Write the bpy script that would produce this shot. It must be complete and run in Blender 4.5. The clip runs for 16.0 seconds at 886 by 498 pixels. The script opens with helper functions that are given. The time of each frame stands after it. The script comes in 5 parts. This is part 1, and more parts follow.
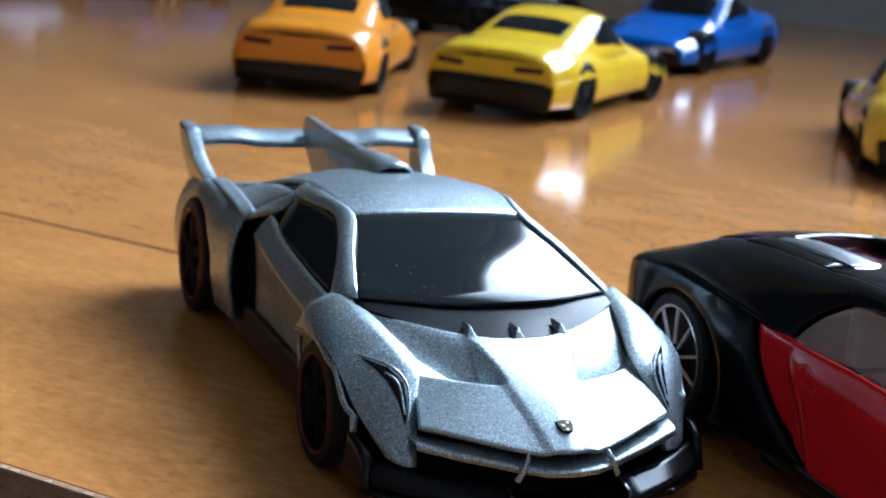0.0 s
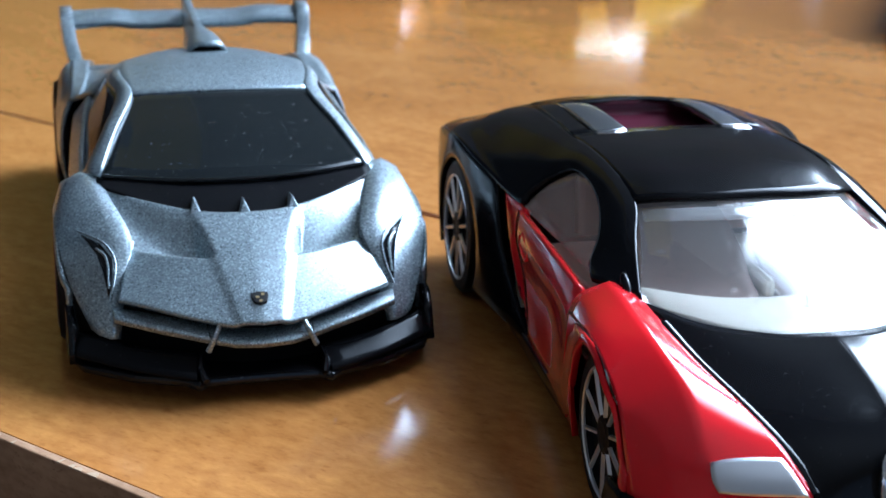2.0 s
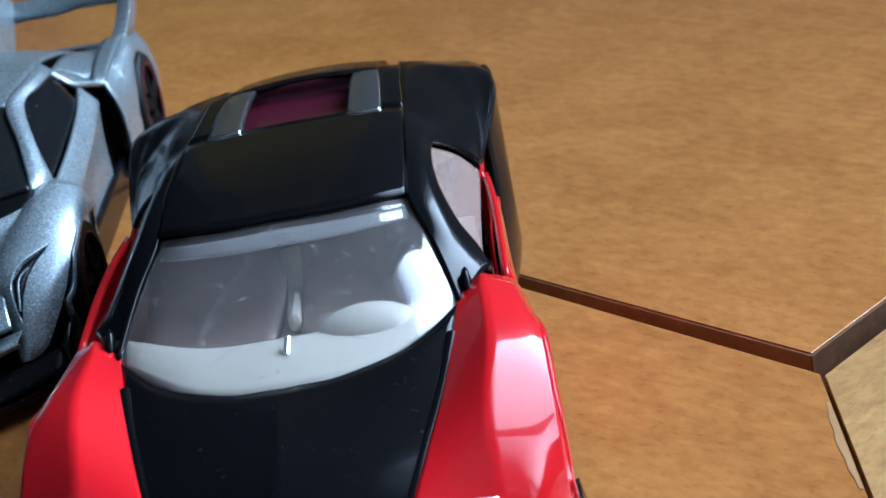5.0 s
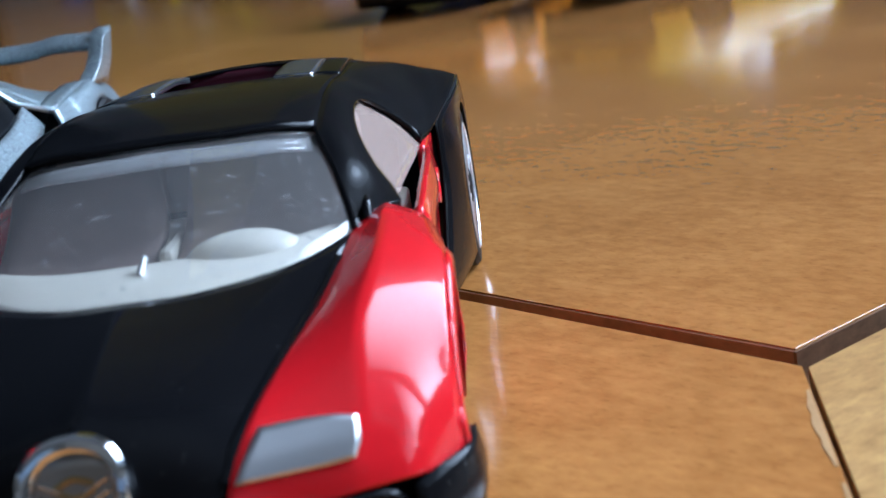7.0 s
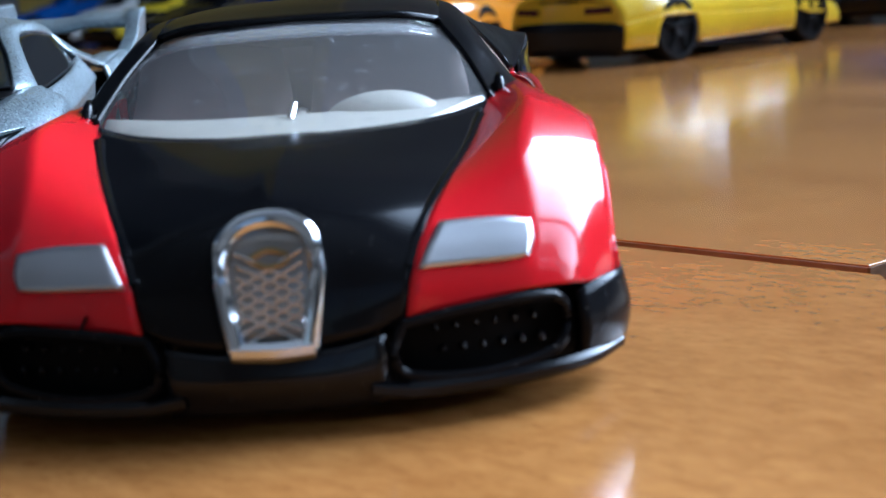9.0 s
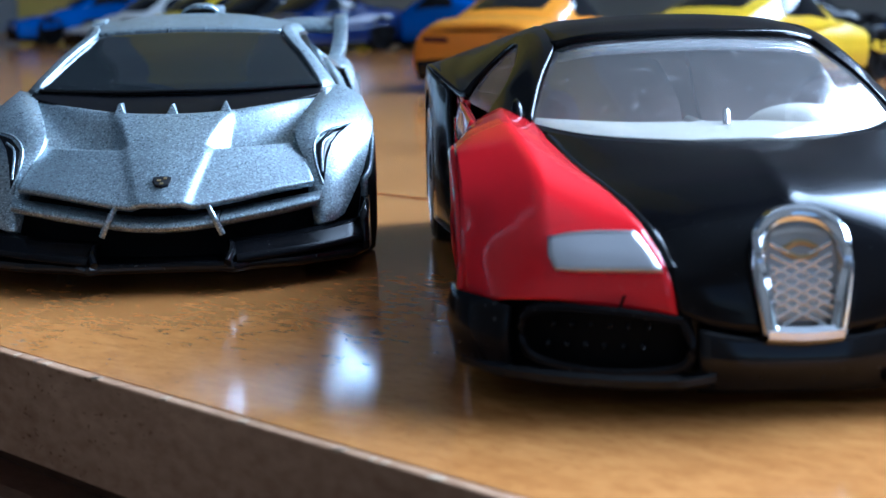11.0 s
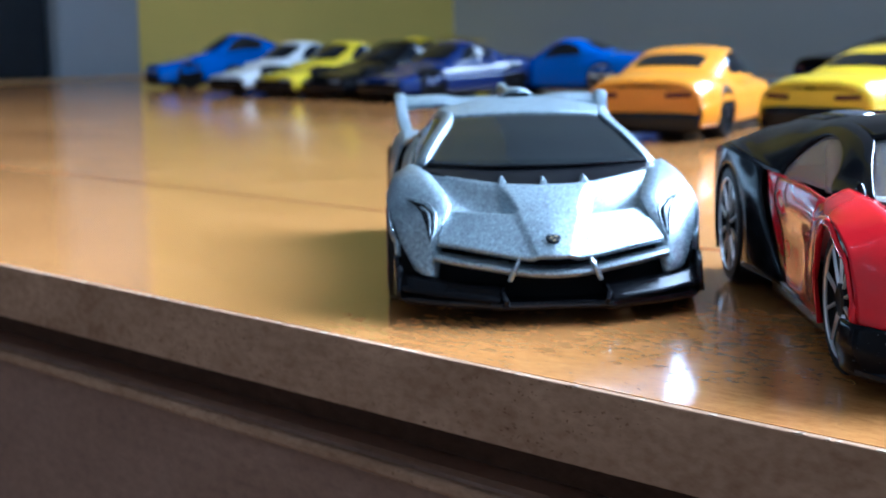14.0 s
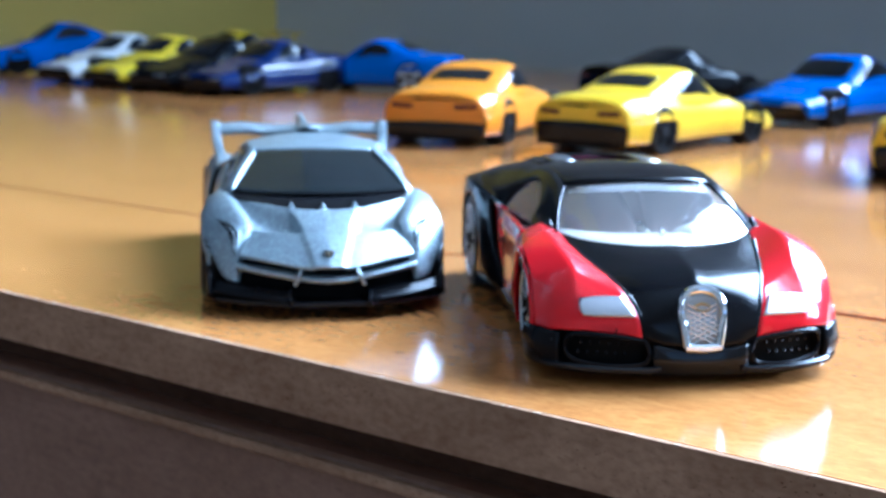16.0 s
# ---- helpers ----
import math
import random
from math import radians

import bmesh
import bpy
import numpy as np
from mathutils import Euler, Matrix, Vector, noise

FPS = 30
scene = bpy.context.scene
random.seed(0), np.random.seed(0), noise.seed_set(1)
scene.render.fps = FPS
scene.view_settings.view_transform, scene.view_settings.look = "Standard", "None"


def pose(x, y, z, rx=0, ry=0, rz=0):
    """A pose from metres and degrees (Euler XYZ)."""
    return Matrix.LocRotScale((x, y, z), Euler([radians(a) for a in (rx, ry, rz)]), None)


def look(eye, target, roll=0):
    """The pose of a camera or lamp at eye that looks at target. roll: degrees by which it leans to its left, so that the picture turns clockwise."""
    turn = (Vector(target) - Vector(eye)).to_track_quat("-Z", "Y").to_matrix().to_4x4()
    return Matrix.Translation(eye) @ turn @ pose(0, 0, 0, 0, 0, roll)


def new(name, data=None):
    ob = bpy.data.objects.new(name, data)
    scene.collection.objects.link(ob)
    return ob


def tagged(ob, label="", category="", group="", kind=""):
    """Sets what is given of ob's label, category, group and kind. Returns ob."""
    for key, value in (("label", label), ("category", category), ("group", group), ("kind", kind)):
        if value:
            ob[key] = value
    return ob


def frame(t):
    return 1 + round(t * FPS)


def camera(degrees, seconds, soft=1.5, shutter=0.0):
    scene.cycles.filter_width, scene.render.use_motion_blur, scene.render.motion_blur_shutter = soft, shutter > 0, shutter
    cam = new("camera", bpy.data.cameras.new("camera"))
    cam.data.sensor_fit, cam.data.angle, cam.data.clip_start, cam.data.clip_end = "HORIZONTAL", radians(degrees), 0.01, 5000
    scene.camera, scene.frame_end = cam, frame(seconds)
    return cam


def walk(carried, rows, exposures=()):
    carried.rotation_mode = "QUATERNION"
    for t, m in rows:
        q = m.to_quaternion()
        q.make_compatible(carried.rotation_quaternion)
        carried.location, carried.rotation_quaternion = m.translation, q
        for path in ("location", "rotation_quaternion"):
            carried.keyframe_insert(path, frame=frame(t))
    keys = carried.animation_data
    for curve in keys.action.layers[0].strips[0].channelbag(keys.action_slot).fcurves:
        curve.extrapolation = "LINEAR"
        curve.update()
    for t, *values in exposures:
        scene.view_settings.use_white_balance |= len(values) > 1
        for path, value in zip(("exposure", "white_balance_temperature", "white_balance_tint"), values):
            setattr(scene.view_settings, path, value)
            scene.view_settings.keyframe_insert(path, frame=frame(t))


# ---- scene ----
# Camera: one lens, carried round the toy cars at table height.
cam = camera(31.0, 16.0)
cam.data.dof.use_dof = True
cam.data.dof.focus_distance = 0.118
cam.data.dof.aperture_fstop = 90.0
PATH = [
    (0, (-0.0555, -0.1441, 0.8014), (-0.0015, -0.0087, 0.7663), 4.93),
    (0.5, (-0.0413, -0.1472, 0.8028), (0.0061, -0.0107, 0.7623), 4.02),
    (1, (-0.0351, -0.1534, 0.8021), (0.0061, -0.0158, 0.7587), 3.45),
    (1.5, (-0.0229, -0.1561, 0.8024), (0.0112, -0.0176, 0.7561), 2.15),
    (2, (-0.0117, -0.1586, 0.8046), (0.0188, -0.0198, 0.7564), 0.93),
    (2.5, (-0.0061, -0.1690, 0.8086), (0.0231, -0.0308, 0.7582), 0.53),
    (3, (0.0036, -0.1722, 0.8083), (0.0288, -0.0340, 0.7556), 0.08),
    (3.5, (0.0116, -0.1810, 0.8135), (0.0281, -0.0424, 0.7584), -2.62),
    (4, (0.0317, -0.1749, 0.8125), (0.0405, -0.0361, 0.7563), -5.63),
    (4.5, (0.0419, -0.1642, 0.8103), (0.0442, -0.0257, 0.7526), -8.27),
    (5, (0.0537, -0.1518, 0.8097), (0.0474, -0.0142, 0.7502), -11.21),
    (5.2, (0.0581, -0.1490, 0.8084), (0.0486, -0.0116, 0.7489), -12.18),
    (7.3, (0.0601, -0.1387, 0.7809), (0.0492, 0.0066, 0.7454), -7.53),
    (7.5, (0.0585, -0.1368, 0.7794), (0.0492, 0.0084, 0.7431), -5.74),
    (8, (0.0546, -0.1359, 0.7727), (0.0533, 0.0108, 0.7417), -4.04),
    (8.2, (0.0530, -0.1369, 0.7697), (0.0530, 0.0108, 0.7432), -4.58),
    (10.3, (0.0295, -0.1678, 0.7757), (0.0337, -0.0201, 0.7498), -2.15),
    (10.5, (0.0264, -0.1657, 0.7747), (0.0303, -0.0178, 0.7499), -1.73),
    (11, (0.0153, -0.1556, 0.7723), (0.0227, -0.0077, 0.7480), -1.01),
    (11.5, (0.0136, -0.1482, 0.7710), (0.0159, 0.0001, 0.7485), -1.34),
    (12, (0.0012, -0.1460, 0.7703), (0.0102, 0.0020, 0.7473), -0.45),
    (12.5, (-0.0047, -0.1531, 0.7740), (-0.0014, -0.0047, 0.7525), -1.13),
    (13, (-0.0106, -0.1638, 0.7773), (-0.0078, -0.0153, 0.7561), -0.68),
    (13.5, (-0.0138, -0.1773, 0.7773), (-0.0136, -0.0288, 0.7561), -0.79),
    (14, (-0.0129, -0.1904, 0.7798), (-0.0109, -0.0419, 0.7584), -1.11),
    (14.5, (-0.0107, -0.2084, 0.7832), (-0.0066, -0.0601, 0.7610), -0.32),
    (15, (-0.0092, -0.2134, 0.7822), (-0.0012, -0.0651, 0.7612), -0.01),
    (15.5, (-0.0043, -0.2226, 0.7863), (0.0053, -0.0745, 0.7644), -0.04),
    (16, (-0.0104, -0.2380, 0.7918), (0.0079, -0.0911, 0.7678), 0.47),
]
walk(cam, [(t, look(eye, target, roll)) for t, eye, target, roll in PATH], [(0, 1.09, 5100, 7), (2.5, 0.96, 5000, 6), (3.5, 0.77, 4850, 4), (4.5, 0.42, 4850, 4), (5, 0.19, 4900, 6), (8, 0.50, 4950, 7), (10.5, 0.95, 4650, 8), (11.5, 1.5, 4550, 5), (12.5, 1.82, 4550, 5), (14.5, 1.99, 4500, 6), (16, 1.97, 4400, 5)])

TOP = 0.75          # height of the table top
MM = 0.001
TURN = -48.5        # the table and the room are turned against the cars
ORIGIN = Vector((-0.0333, -0.0253, TOP))
AX = Vector((math.cos(radians(TURN)), math.sin(radians(TURN)), 0))
ROOM = Matrix.Translation(ORIGIN) @ Matrix.Rotation(radians(TURN), 4, "Z")

# ---- light: an overcast sky behind one wide window ----
world = bpy.data.worlds.new("sky")
scene.world = world
world.use_nodes = True
wn = world.node_tree.nodes
sky = wn.new("ShaderNodeTexSky")
sky.sky_type = "NISHITA"
sky.sun_disc = False
sky.sun_elevation, sky.sun_rotation = radians(38), radians(40)
world.node_tree.links.new(sky.outputs[0], wn["Background"].inputs[0])
wn["Background"].inputs[1].default_value = 0.05


def lamp(name, m, sx, sy, watts, colour):
    d = bpy.data.lights.new(name, "AREA")
    d.spread = radians(125)
    d.shape, d.size, d.size_y, d.energy, d.color = "RECTANGLE", sx, sy, watts, colour
    o = new(name, d)
    o.matrix_world = m
    return o


# ---- materials ----
def material(name, colour, rough=0.5, metal=0.0, coat=0.0, spec=0.5):
    m = bpy.data.materials.new(name)
    m.use_nodes = True
    b = m.node_tree.nodes["Principled BSDF"]
    b.inputs["Base Color"].default_value = (*colour, 1)
    b.inputs["Roughness"].default_value = rough
    b.inputs["Metallic"].default_value = metal
    b.inputs["Coat Weight"].default_value = coat
    b.inputs["Coat Roughness"].default_value = 0.04
    b.inputs["Specular IOR Level"].default_value = spec
    return m


def node(m, kind, **values):
    n = m.node_tree.nodes.new(kind)
    for key, value in values.items():
        n.inputs[key].default_value = value
    return n


def link(m, a, b):
    m.node_tree.links.new(a, b)


def bsdf(m):
    return m.node_tree.nodes["Principled BSDF"]


def coords(m, scale=(1, 1, 1), kind="Object"):
    t = m.node_tree.nodes.new("ShaderNodeTexCoord")
    p = m.node_tree.nodes.new("ShaderNodeMapping")
    p.inputs["Scale"].default_value = scale
    link(m, t.outputs[kind], p.inputs["Vector"])
    return p.outputs[0]


def ramp(m, value, stops):
    r = m.node_tree.nodes.new("ShaderNodeValToRGB")
    link(m, value, r.inputs[0])
    els = r.color_ramp.elements
    while len(els) < len(stops):
        els.new(0.5)
    for e, (at, c) in zip(els, stops):
        e.position, e.color = at, (*c, 1) if len(c) == 3 else c
    return r.outputs[0]


def mix(m, kind, fac, a, b):
    n = m.node_tree.nodes.new("ShaderNodeMix")
    n.data_type, n.blend_type = "RGBA", kind
    for socket, v in ((n.inputs[0], fac), (n.inputs[6], a), (n.inputs[7], b)):
        if isinstance(v, bpy.types.NodeSocket):
            link(m, v, socket)
        else:
            socket.default_value = v if isinstance(v, (int, float)) else (*v, 1)
    return n.outputs[2]


def bumped(m, height, strength, distance):
    b = node(m, "ShaderNodeBump", Strength=strength, Distance=distance)
    link(m, height, b.inputs["Height"])
    link(m, b.outputs[0], bsdf(m).inputs["Normal"])


def painted(name, colour, rough=0.28, coat=1.0, dust=0.04):
    """Sprayed enamel: a slow unevenness, orange peel and a little dust."""
    m = material(name, colour, rough, 0.0, coat, 0.08 if coat > 0.5 else 0.35)
    bsdf(m).inputs["Coat IOR"].default_value = 1.34
    p = coords(m)
    slow = node(m, "ShaderNodeTexNoise", Scale=90.0, Detail=3.0)
    fine = node(m, "ShaderNodeTexNoise", Scale=2600.0, Detail=2.0)
    link(m, p, slow.inputs["Vector"])
    link(m, p, fine.inputs["Vector"])
    shade = mix(m, "MIX", ramp(m, slow.outputs[0], [(0.3, (0, 0, 0)), (0.75, (1, 1, 1))]), [c * 0.9 for c in colour], [min(1, c * 1.08) for c in colour])
    specks = ramp(m, fine.outputs[0], [(0.69, (0, 0, 0)), (0.76, (1, 1, 1))])
    tone = node(m, "ShaderNodeMath")
    tone.operation = "MULTIPLY"
    link(m, specks, tone.inputs[0])
    tone.inputs[1].default_value = dust
    link(m, mix(m, "MIX", tone.outputs[0], shade, (0.6, 0.58, 0.55)), bsdf(m).inputs["Base Color"])
    bumped(m, slow.outputs[0], 0.12, 0.0004)
    return m


def flaked(name, colour, rough=0.34):
    """Metallic paint with visible flakes."""
    m = material(name, colour, rough, 0.62, 0.25)
    p = coords(m)
    v = node(m, "ShaderNodeTexVoronoi", Scale=9500.0)
    link(m, p, v.inputs["Vector"])
    slow = node(m, "ShaderNodeTexNoise", Scale=120.0, Detail=3.0)
    link(m, p, slow.inputs["Vector"])
    sep = m.node_tree.nodes.new("ShaderNodeSeparateColor")
    link(m, v.outputs["Color"], sep.inputs[0])
    c1 = ramp(m, sep.outputs[0], [(0.0, [c * 0.7 for c in colour]), (0.7, colour), (1.0, [min(1, c * 1.9) for c in colour])])
    link(m, mix(m, "MULTIPLY", 0.35, c1, slow.outputs[0]), bsdf(m).inputs["Base Color"])
    link(m, ramp(m, sep.outputs[1], [(0.0, (rough,) * 3), (1.0, (rough + 0.06,) * 3)]), bsdf(m).inputs["Roughness"])
    b = node(m, "ShaderNodeBump", Strength=0.3, Distance=0.00008)
    link(m, sep.outputs[2], b.inputs["Height"])
    link(m, b.outputs[0], bsdf(m).inputs["Normal"])
    return m


def timber(name, light, dark, gloss, along=0, specks=0.7, coat=0.0):
    """Lacquered wood, grain along one axis, with short dark pores and a slow figure."""
    m = material(name, light, gloss, 0.0, coat)
    bsdf(m).inputs["Coat Roughness"].default_value = 0.09
    s = [1.0, 1.0, 1.0]
    s[along] = 0.5
    p = coords(m, s)
    q = coords(m, [0.6 if i == along else 1.0 for i in range(3)])
    grain = node(m, "ShaderNodeTexNoise", Scale=800.0, Detail=6.0, Roughness=0.75, Distortion=0.2)
    figure = node(m, "ShaderNodeTexNoise", Scale=24.0, Detail=4.0, Distortion=1.2)
    fleck = node(m, "ShaderNodeTexNoise", Scale=1700.0, Detail=2.0)
    spot = node(m, "ShaderNodeTexNoise", Scale=330.0, Detail=2.0)
    for n, c in ((grain, p), (figure, q), (fleck, p), (spot, coords(m, [0.75 if i == along else 1.0 for i in range(3)]))):
        link(m, c, n.inputs["Vector"])
    a = mix(m, "MIX", ramp(m, grain.outputs[0], [(0.3, (0, 0, 0)), (0.72, (1, 1, 1))]), dark, light)
    b = mix(m, "MULTIPLY", 0.45, a, ramp(m, figure.outputs[0], [(0.3, (0.66, 0.58, 0.5)), (0.7, (1, 1, 1))]))
    mottle = node(m, "ShaderNodeTexNoise", Scale=135.0, Detail=3.0, Roughness=0.6)
    link(m, q, mottle.inputs["Vector"])
    b = mix(m, "MULTIPLY", 0.55, b, ramp(m, mottle.outputs[0], [(0.36, (0.76, 0.7, 0.62)), (0.62, (1, 1, 1))]))
    sand = node(m, "ShaderNodeTexNoise", Scale=800.0, Detail=2.0)
    link(m, q, sand.inputs["Vector"])
    b = mix(m, "MULTIPLY", 0.32, b, ramp(m, sand.outputs[0], [(0.35, (0.7, 0.64, 0.55)), (0.6, (1, 1, 1))]))
    c = mix(m, "MULTIPLY", 0.22, b, ramp(m, fleck.outputs[0], [(0.3, (0.4, 0.3, 0.22)), (0.42, (1, 1, 1))]))
    d = mix(m, "MULTIPLY", specks * 0.22, c, ramp(m, spot.outputs[0], [(0.27, (0.4, 0.27, 0.18)), (0.36, (1, 1, 1))]))
    dots = node(m, "ShaderNodeTexVoronoi", Scale=105.0)
    link(m, coords(m, [0.7 if i == along else 1.0 for i in range(3)]), dots.inputs["Vector"])
    d = mix(m, "MULTIPLY", specks, d, ramp(m, dots.outputs["Distance"], [(0.02, (0.42, 0.3, 0.21)), (0.06, (1, 1, 1))]))
    link(m, d, bsdf(m).inputs["Base Color"])
    link(m, ramp(m, figure.outputs[0], [(0.2, (gloss * 0.7,) * 3), (0.8, (gloss * 1.4,) * 3)]), bsdf(m).inputs["Roughness"])
    bumped(m, grain.outputs[0], 0.003, 0.0002)
    return m


def worn_edge(name, light, dark):
    """A sawn and stained edge: blotches, crowded dark pits and rubbed pale grain."""
    m = material(name, light, 0.7, 0.0, 0.0, 0.0)
    p = coords(m, (0.55, 1, 1))
    blotch = node(m, "ShaderNodeTexNoise", Scale=110.0, Detail=5.0, Roughness=0.65)
    crowd = node(m, "ShaderNodeTexNoise", Scale=60.0, Detail=2.0)
    fine = node(m, "ShaderNodeTexNoise", Scale=1300.0, Detail=3.0)
    pits = node(m, "ShaderNodeTexVoronoi", Scale=1500.0)
    for n in (blotch, crowd, fine):
        link(m, p, n.inputs["Vector"])
    link(m, mix(m, "ADD", 0.0016, p, fine.outputs["Color"]), pits.inputs["Vector"])
    a = mix(m, "MIX", ramp(m, blotch.outputs[0], [(0.32, (0, 0, 0)), (0.68, (1, 1, 1))]), dark, light)
    b = mix(m, "MULTIPLY", 0.5, a, ramp(m, fine.outputs[0], [(0.3, (0.55, 0.5, 0.46)), (0.62, (1, 1, 1))]))
    holes = ramp(m, pits.outputs["Distance"], [(0.06, (0.34, 0.28, 0.24)), (0.24, (1, 1, 1))])
    where = ramp(m, crowd.outputs[0], [(0.42, (0, 0, 0)), (0.62, (0.9, 0.9, 0.9))])
    link(m, mix(m, "MULTIPLY", where, b, holes), bsdf(m).inputs["Base Color"])
    bumped(m, fine.outputs[0], 0.25, 0.0002)
    return m


def plaster(name, colour):
    m = material(name, colour, 0.85)
    p = coords(m)
    n1 = node(m, "ShaderNodeTexNoise", Scale=6.0, Detail=4.0)
    n2 = node(m, "ShaderNodeTexNoise", Scale=260.0, Detail=3.0)
    for n in (n1, n2):
        link(m, p, n.inputs["Vector"])
    link(m, mix(m, "MIX", n1.outputs[0], [c * 0.9 for c in colour], [min(1, c * 1.08) for c in colour]), bsdf(m).inputs["Base Color"])
    bumped(m, n2.outputs[0], 0.25, 0.001)
    return m


def clear(name, tint=(1, 1, 1), gloss=0.03):
    """A clear moulded pane: what lies behind it, with a glossy coat."""
    m = bpy.data.materials.new(name)
    m.use_nodes = True
    nt = m.node_tree
    nt.nodes.remove(bsdf(m))
    tr = node(m, "ShaderNodeBsdfTransparent", Color=(*tint, 1))
    gl = node(m, "ShaderNodeBsdfGlossy", Roughness=gloss)
    fr = node(m, "ShaderNodeLayerWeight", Blend=0.25)
    up = node(m, "ShaderNodeMath")
    up.operation = "MULTIPLY_ADD"
    link(m, fr.outputs["Facing"], up.inputs[0])
    up.inputs[1].default_value, up.inputs[2].default_value = 0.22, 0.06
    sc = node(m, "ShaderNodeTexNoise", Scale=900.0, Detail=2.0)
    link(m, coords(m), sc.inputs["Vector"])
    link(m, ramp(m, sc.outputs[0], [(0.4, (gloss,) * 3), (0.8, (gloss + 0.12,) * 3)]), gl.inputs["Roughness"])
    ms = nt.nodes.new("ShaderNodeMixShader")
    link(m, up.outputs[0], ms.inputs[0])
    link(m, tr.outputs[0], ms.inputs[1])
    link(m, gl.outputs[0], ms.inputs[2])
    link(m, ms.outputs[0], nt.nodes["Material Output"].inputs[0])
    return m


def lightened(name, colour, share, scratch=0.0):
    """A clear pane: painted-in light as a diffuse share, pale nicks and scratches."""
    m = clear(name)
    nt = m.node_tree
    old = nt.nodes["Material Output"].inputs[0].links[0].from_socket
    df = node(m, "ShaderNodeBsdfDiffuse", Color=(*colour, 1))
    ms = node(m, "ShaderNodeMixShader")
    nick = node(m, "ShaderNodeTexNoise", Scale=2300.0, Detail=3.0, Distortion=0.6)
    link(m, coords(m, (0.45, 1, 1)), nick.inputs["Vector"])
    link(m, ramp(m, nick.outputs[0], [(0.64, (share,) * 3), (0.71, (share + scratch,) * 3)]), ms.inputs[0])
    link(m, old, ms.inputs[1])
    link(m, df.outputs[0], ms.inputs[2])
    link(m, ms.outputs[0], nt.nodes["Material Output"].inputs[0])
    return m


SILVER = flaked("silver_flake_paint", (0.36, 0.425, 0.455), 0.27)
CHROME = material("bright_plating", (0.75, 0.76, 0.78), 0.12, 1.0)
LAMP_SILVER = painted("lamp_silver", (0.66, 0.66, 0.68), 0.3, 0.15, 0.02)
bsdf(LAMP_SILVER).inputs["Metallic"].default_value = 0.95
BLACK = painted("black_enamel", (0.005, 0.005, 0.006), 0.18, 1.0, 0.025)
bsdf(BLACK).inputs["Coat Weight"].default_value = 0.2
RED = painted("red_enamel", (0.62, 0.008, 0.014), 0.25, 1.0, 0.02)
PLASTIC = painted("black_plastic", (0.005, 0.005, 0.006), 0.16, 0.0, 0.05)
bsdf(PLASTIC).inputs["Specular IOR Level"].default_value = 0.26
SATIN = painted("satin_black_plastic", (0.006, 0.006, 0.007), 0.2, 0.0, 0.1)
bsdf(SATIN).inputs["Specular IOR Level"].default_value = 0.09
MATT = material("dark_cavity", (0.004, 0.004, 0.004), 0.7, spec=0.05)
COWL = painted("satin_cowl", (0.006, 0.006, 0.007), 0.28, 0.0, 0.06)
bsdf(COWL).inputs["Specular IOR Level"].default_value = 0.08
TYRE = material("tyre_plastic", (0.008, 0.008, 0.009), 0.55, spec=0.15)
DARKGLASS = painted("smoked_window", (0.008, 0.009, 0.011), 0.08, 0.6, 0.16)
bsdf(DARKGLASS).inputs["Coat Weight"].default_value = 0.4
DUSTGLASS = painted("dusty_window", (0.012, 0.014, 0.015), 0.09, 0.6, 0.16)
# a small pale share paints in room light reflected by the windscreen
PANE = lightened("clear_window", (0.8, 0.77, 0.76), 0.045, 0.16)
# pinkish share stands in for the lit cream cabin seen through the side panes
CABIN_LIT_PANE = lightened("cabin_lit_window", (0.75, 0.55, 0.46), 0.2, 0.1)
# the bright reflection on the thick windscreen edge is put in as pale colour
RIM_SHEEN = lightened("window_edge_sheen", (0.75, 0.75, 0.75), 0.16)
CREAM = painted("cream_moulding", (0.72, 0.68, 0.58), 0.4, 0.2, 0.02)
BROWN = painted("brown_seat_plastic", (0.3, 0.22, 0.19), 0.45, 0.2, 0.02)
BURGUNDY = painted("burgundy_plastic", (0.06, 0.008, 0.018), 0.3, 0.6, 0.05)
REDRIM = material("red_rim_print", (0.1, 0.003, 0.006), 0.4)
WHEEL_SILVER = material("wheel_silver", (0.7, 0.7, 0.71), 0.3, 0.75)
SCOOP_GREY = material("dark_plating", (0.3, 0.31, 0.33), 0.22, 0.9)
MESH_GREY = material("grille_grey", (0.36, 0.33, 0.29), 0.3, 0.75)
MESH_WIRE = material("grille_wire", (0.62, 0.58, 0.52), 0.22, 0.9)
GOLD = material("gold_print", (0.34, 0.25, 0.11), 0.4, 0.7)
WOOD = timber("table_lacquer", (0.62, 0.28, 0.074), (0.44, 0.188, 0.047), 0.145, 0, 0.38, 0.3)
bsdf(WOOD).inputs["Specular IOR Level"].default_value = 0.42
WOOD_CROSS = timber("table_lacquer_cross", (0.74, 0.46, 0.17), (0.42, 0.23, 0.08), 0.34, 1)
bsdf(WOOD_CROSS).inputs["Specular IOR Level"].default_value = 0.25
EDGE = worn_edge("table_edge", (0.43, 0.265, 0.155), (0.27, 0.155, 0.085))
APRON = timber("table_apron", (0.33, 0.19, 0.115), (0.22, 0.12, 0.07), 0.5, 0, 0.2)
# the recess's shade below the table top is put into this dark wood
BED_SHADE = timber("shadowed_bed_wood", (0.1, 0.05, 0.028), (0.06, 0.03, 0.017), 0.6, 0, 0.2)
bsdf(BED_SHADE).inputs["Specular IOR Level"].default_value = 0.1
RAW = timber("raw_panel_edge", (0.25, 0.14, 0.075), (0.13, 0.07, 0.037), 0.8, 1)
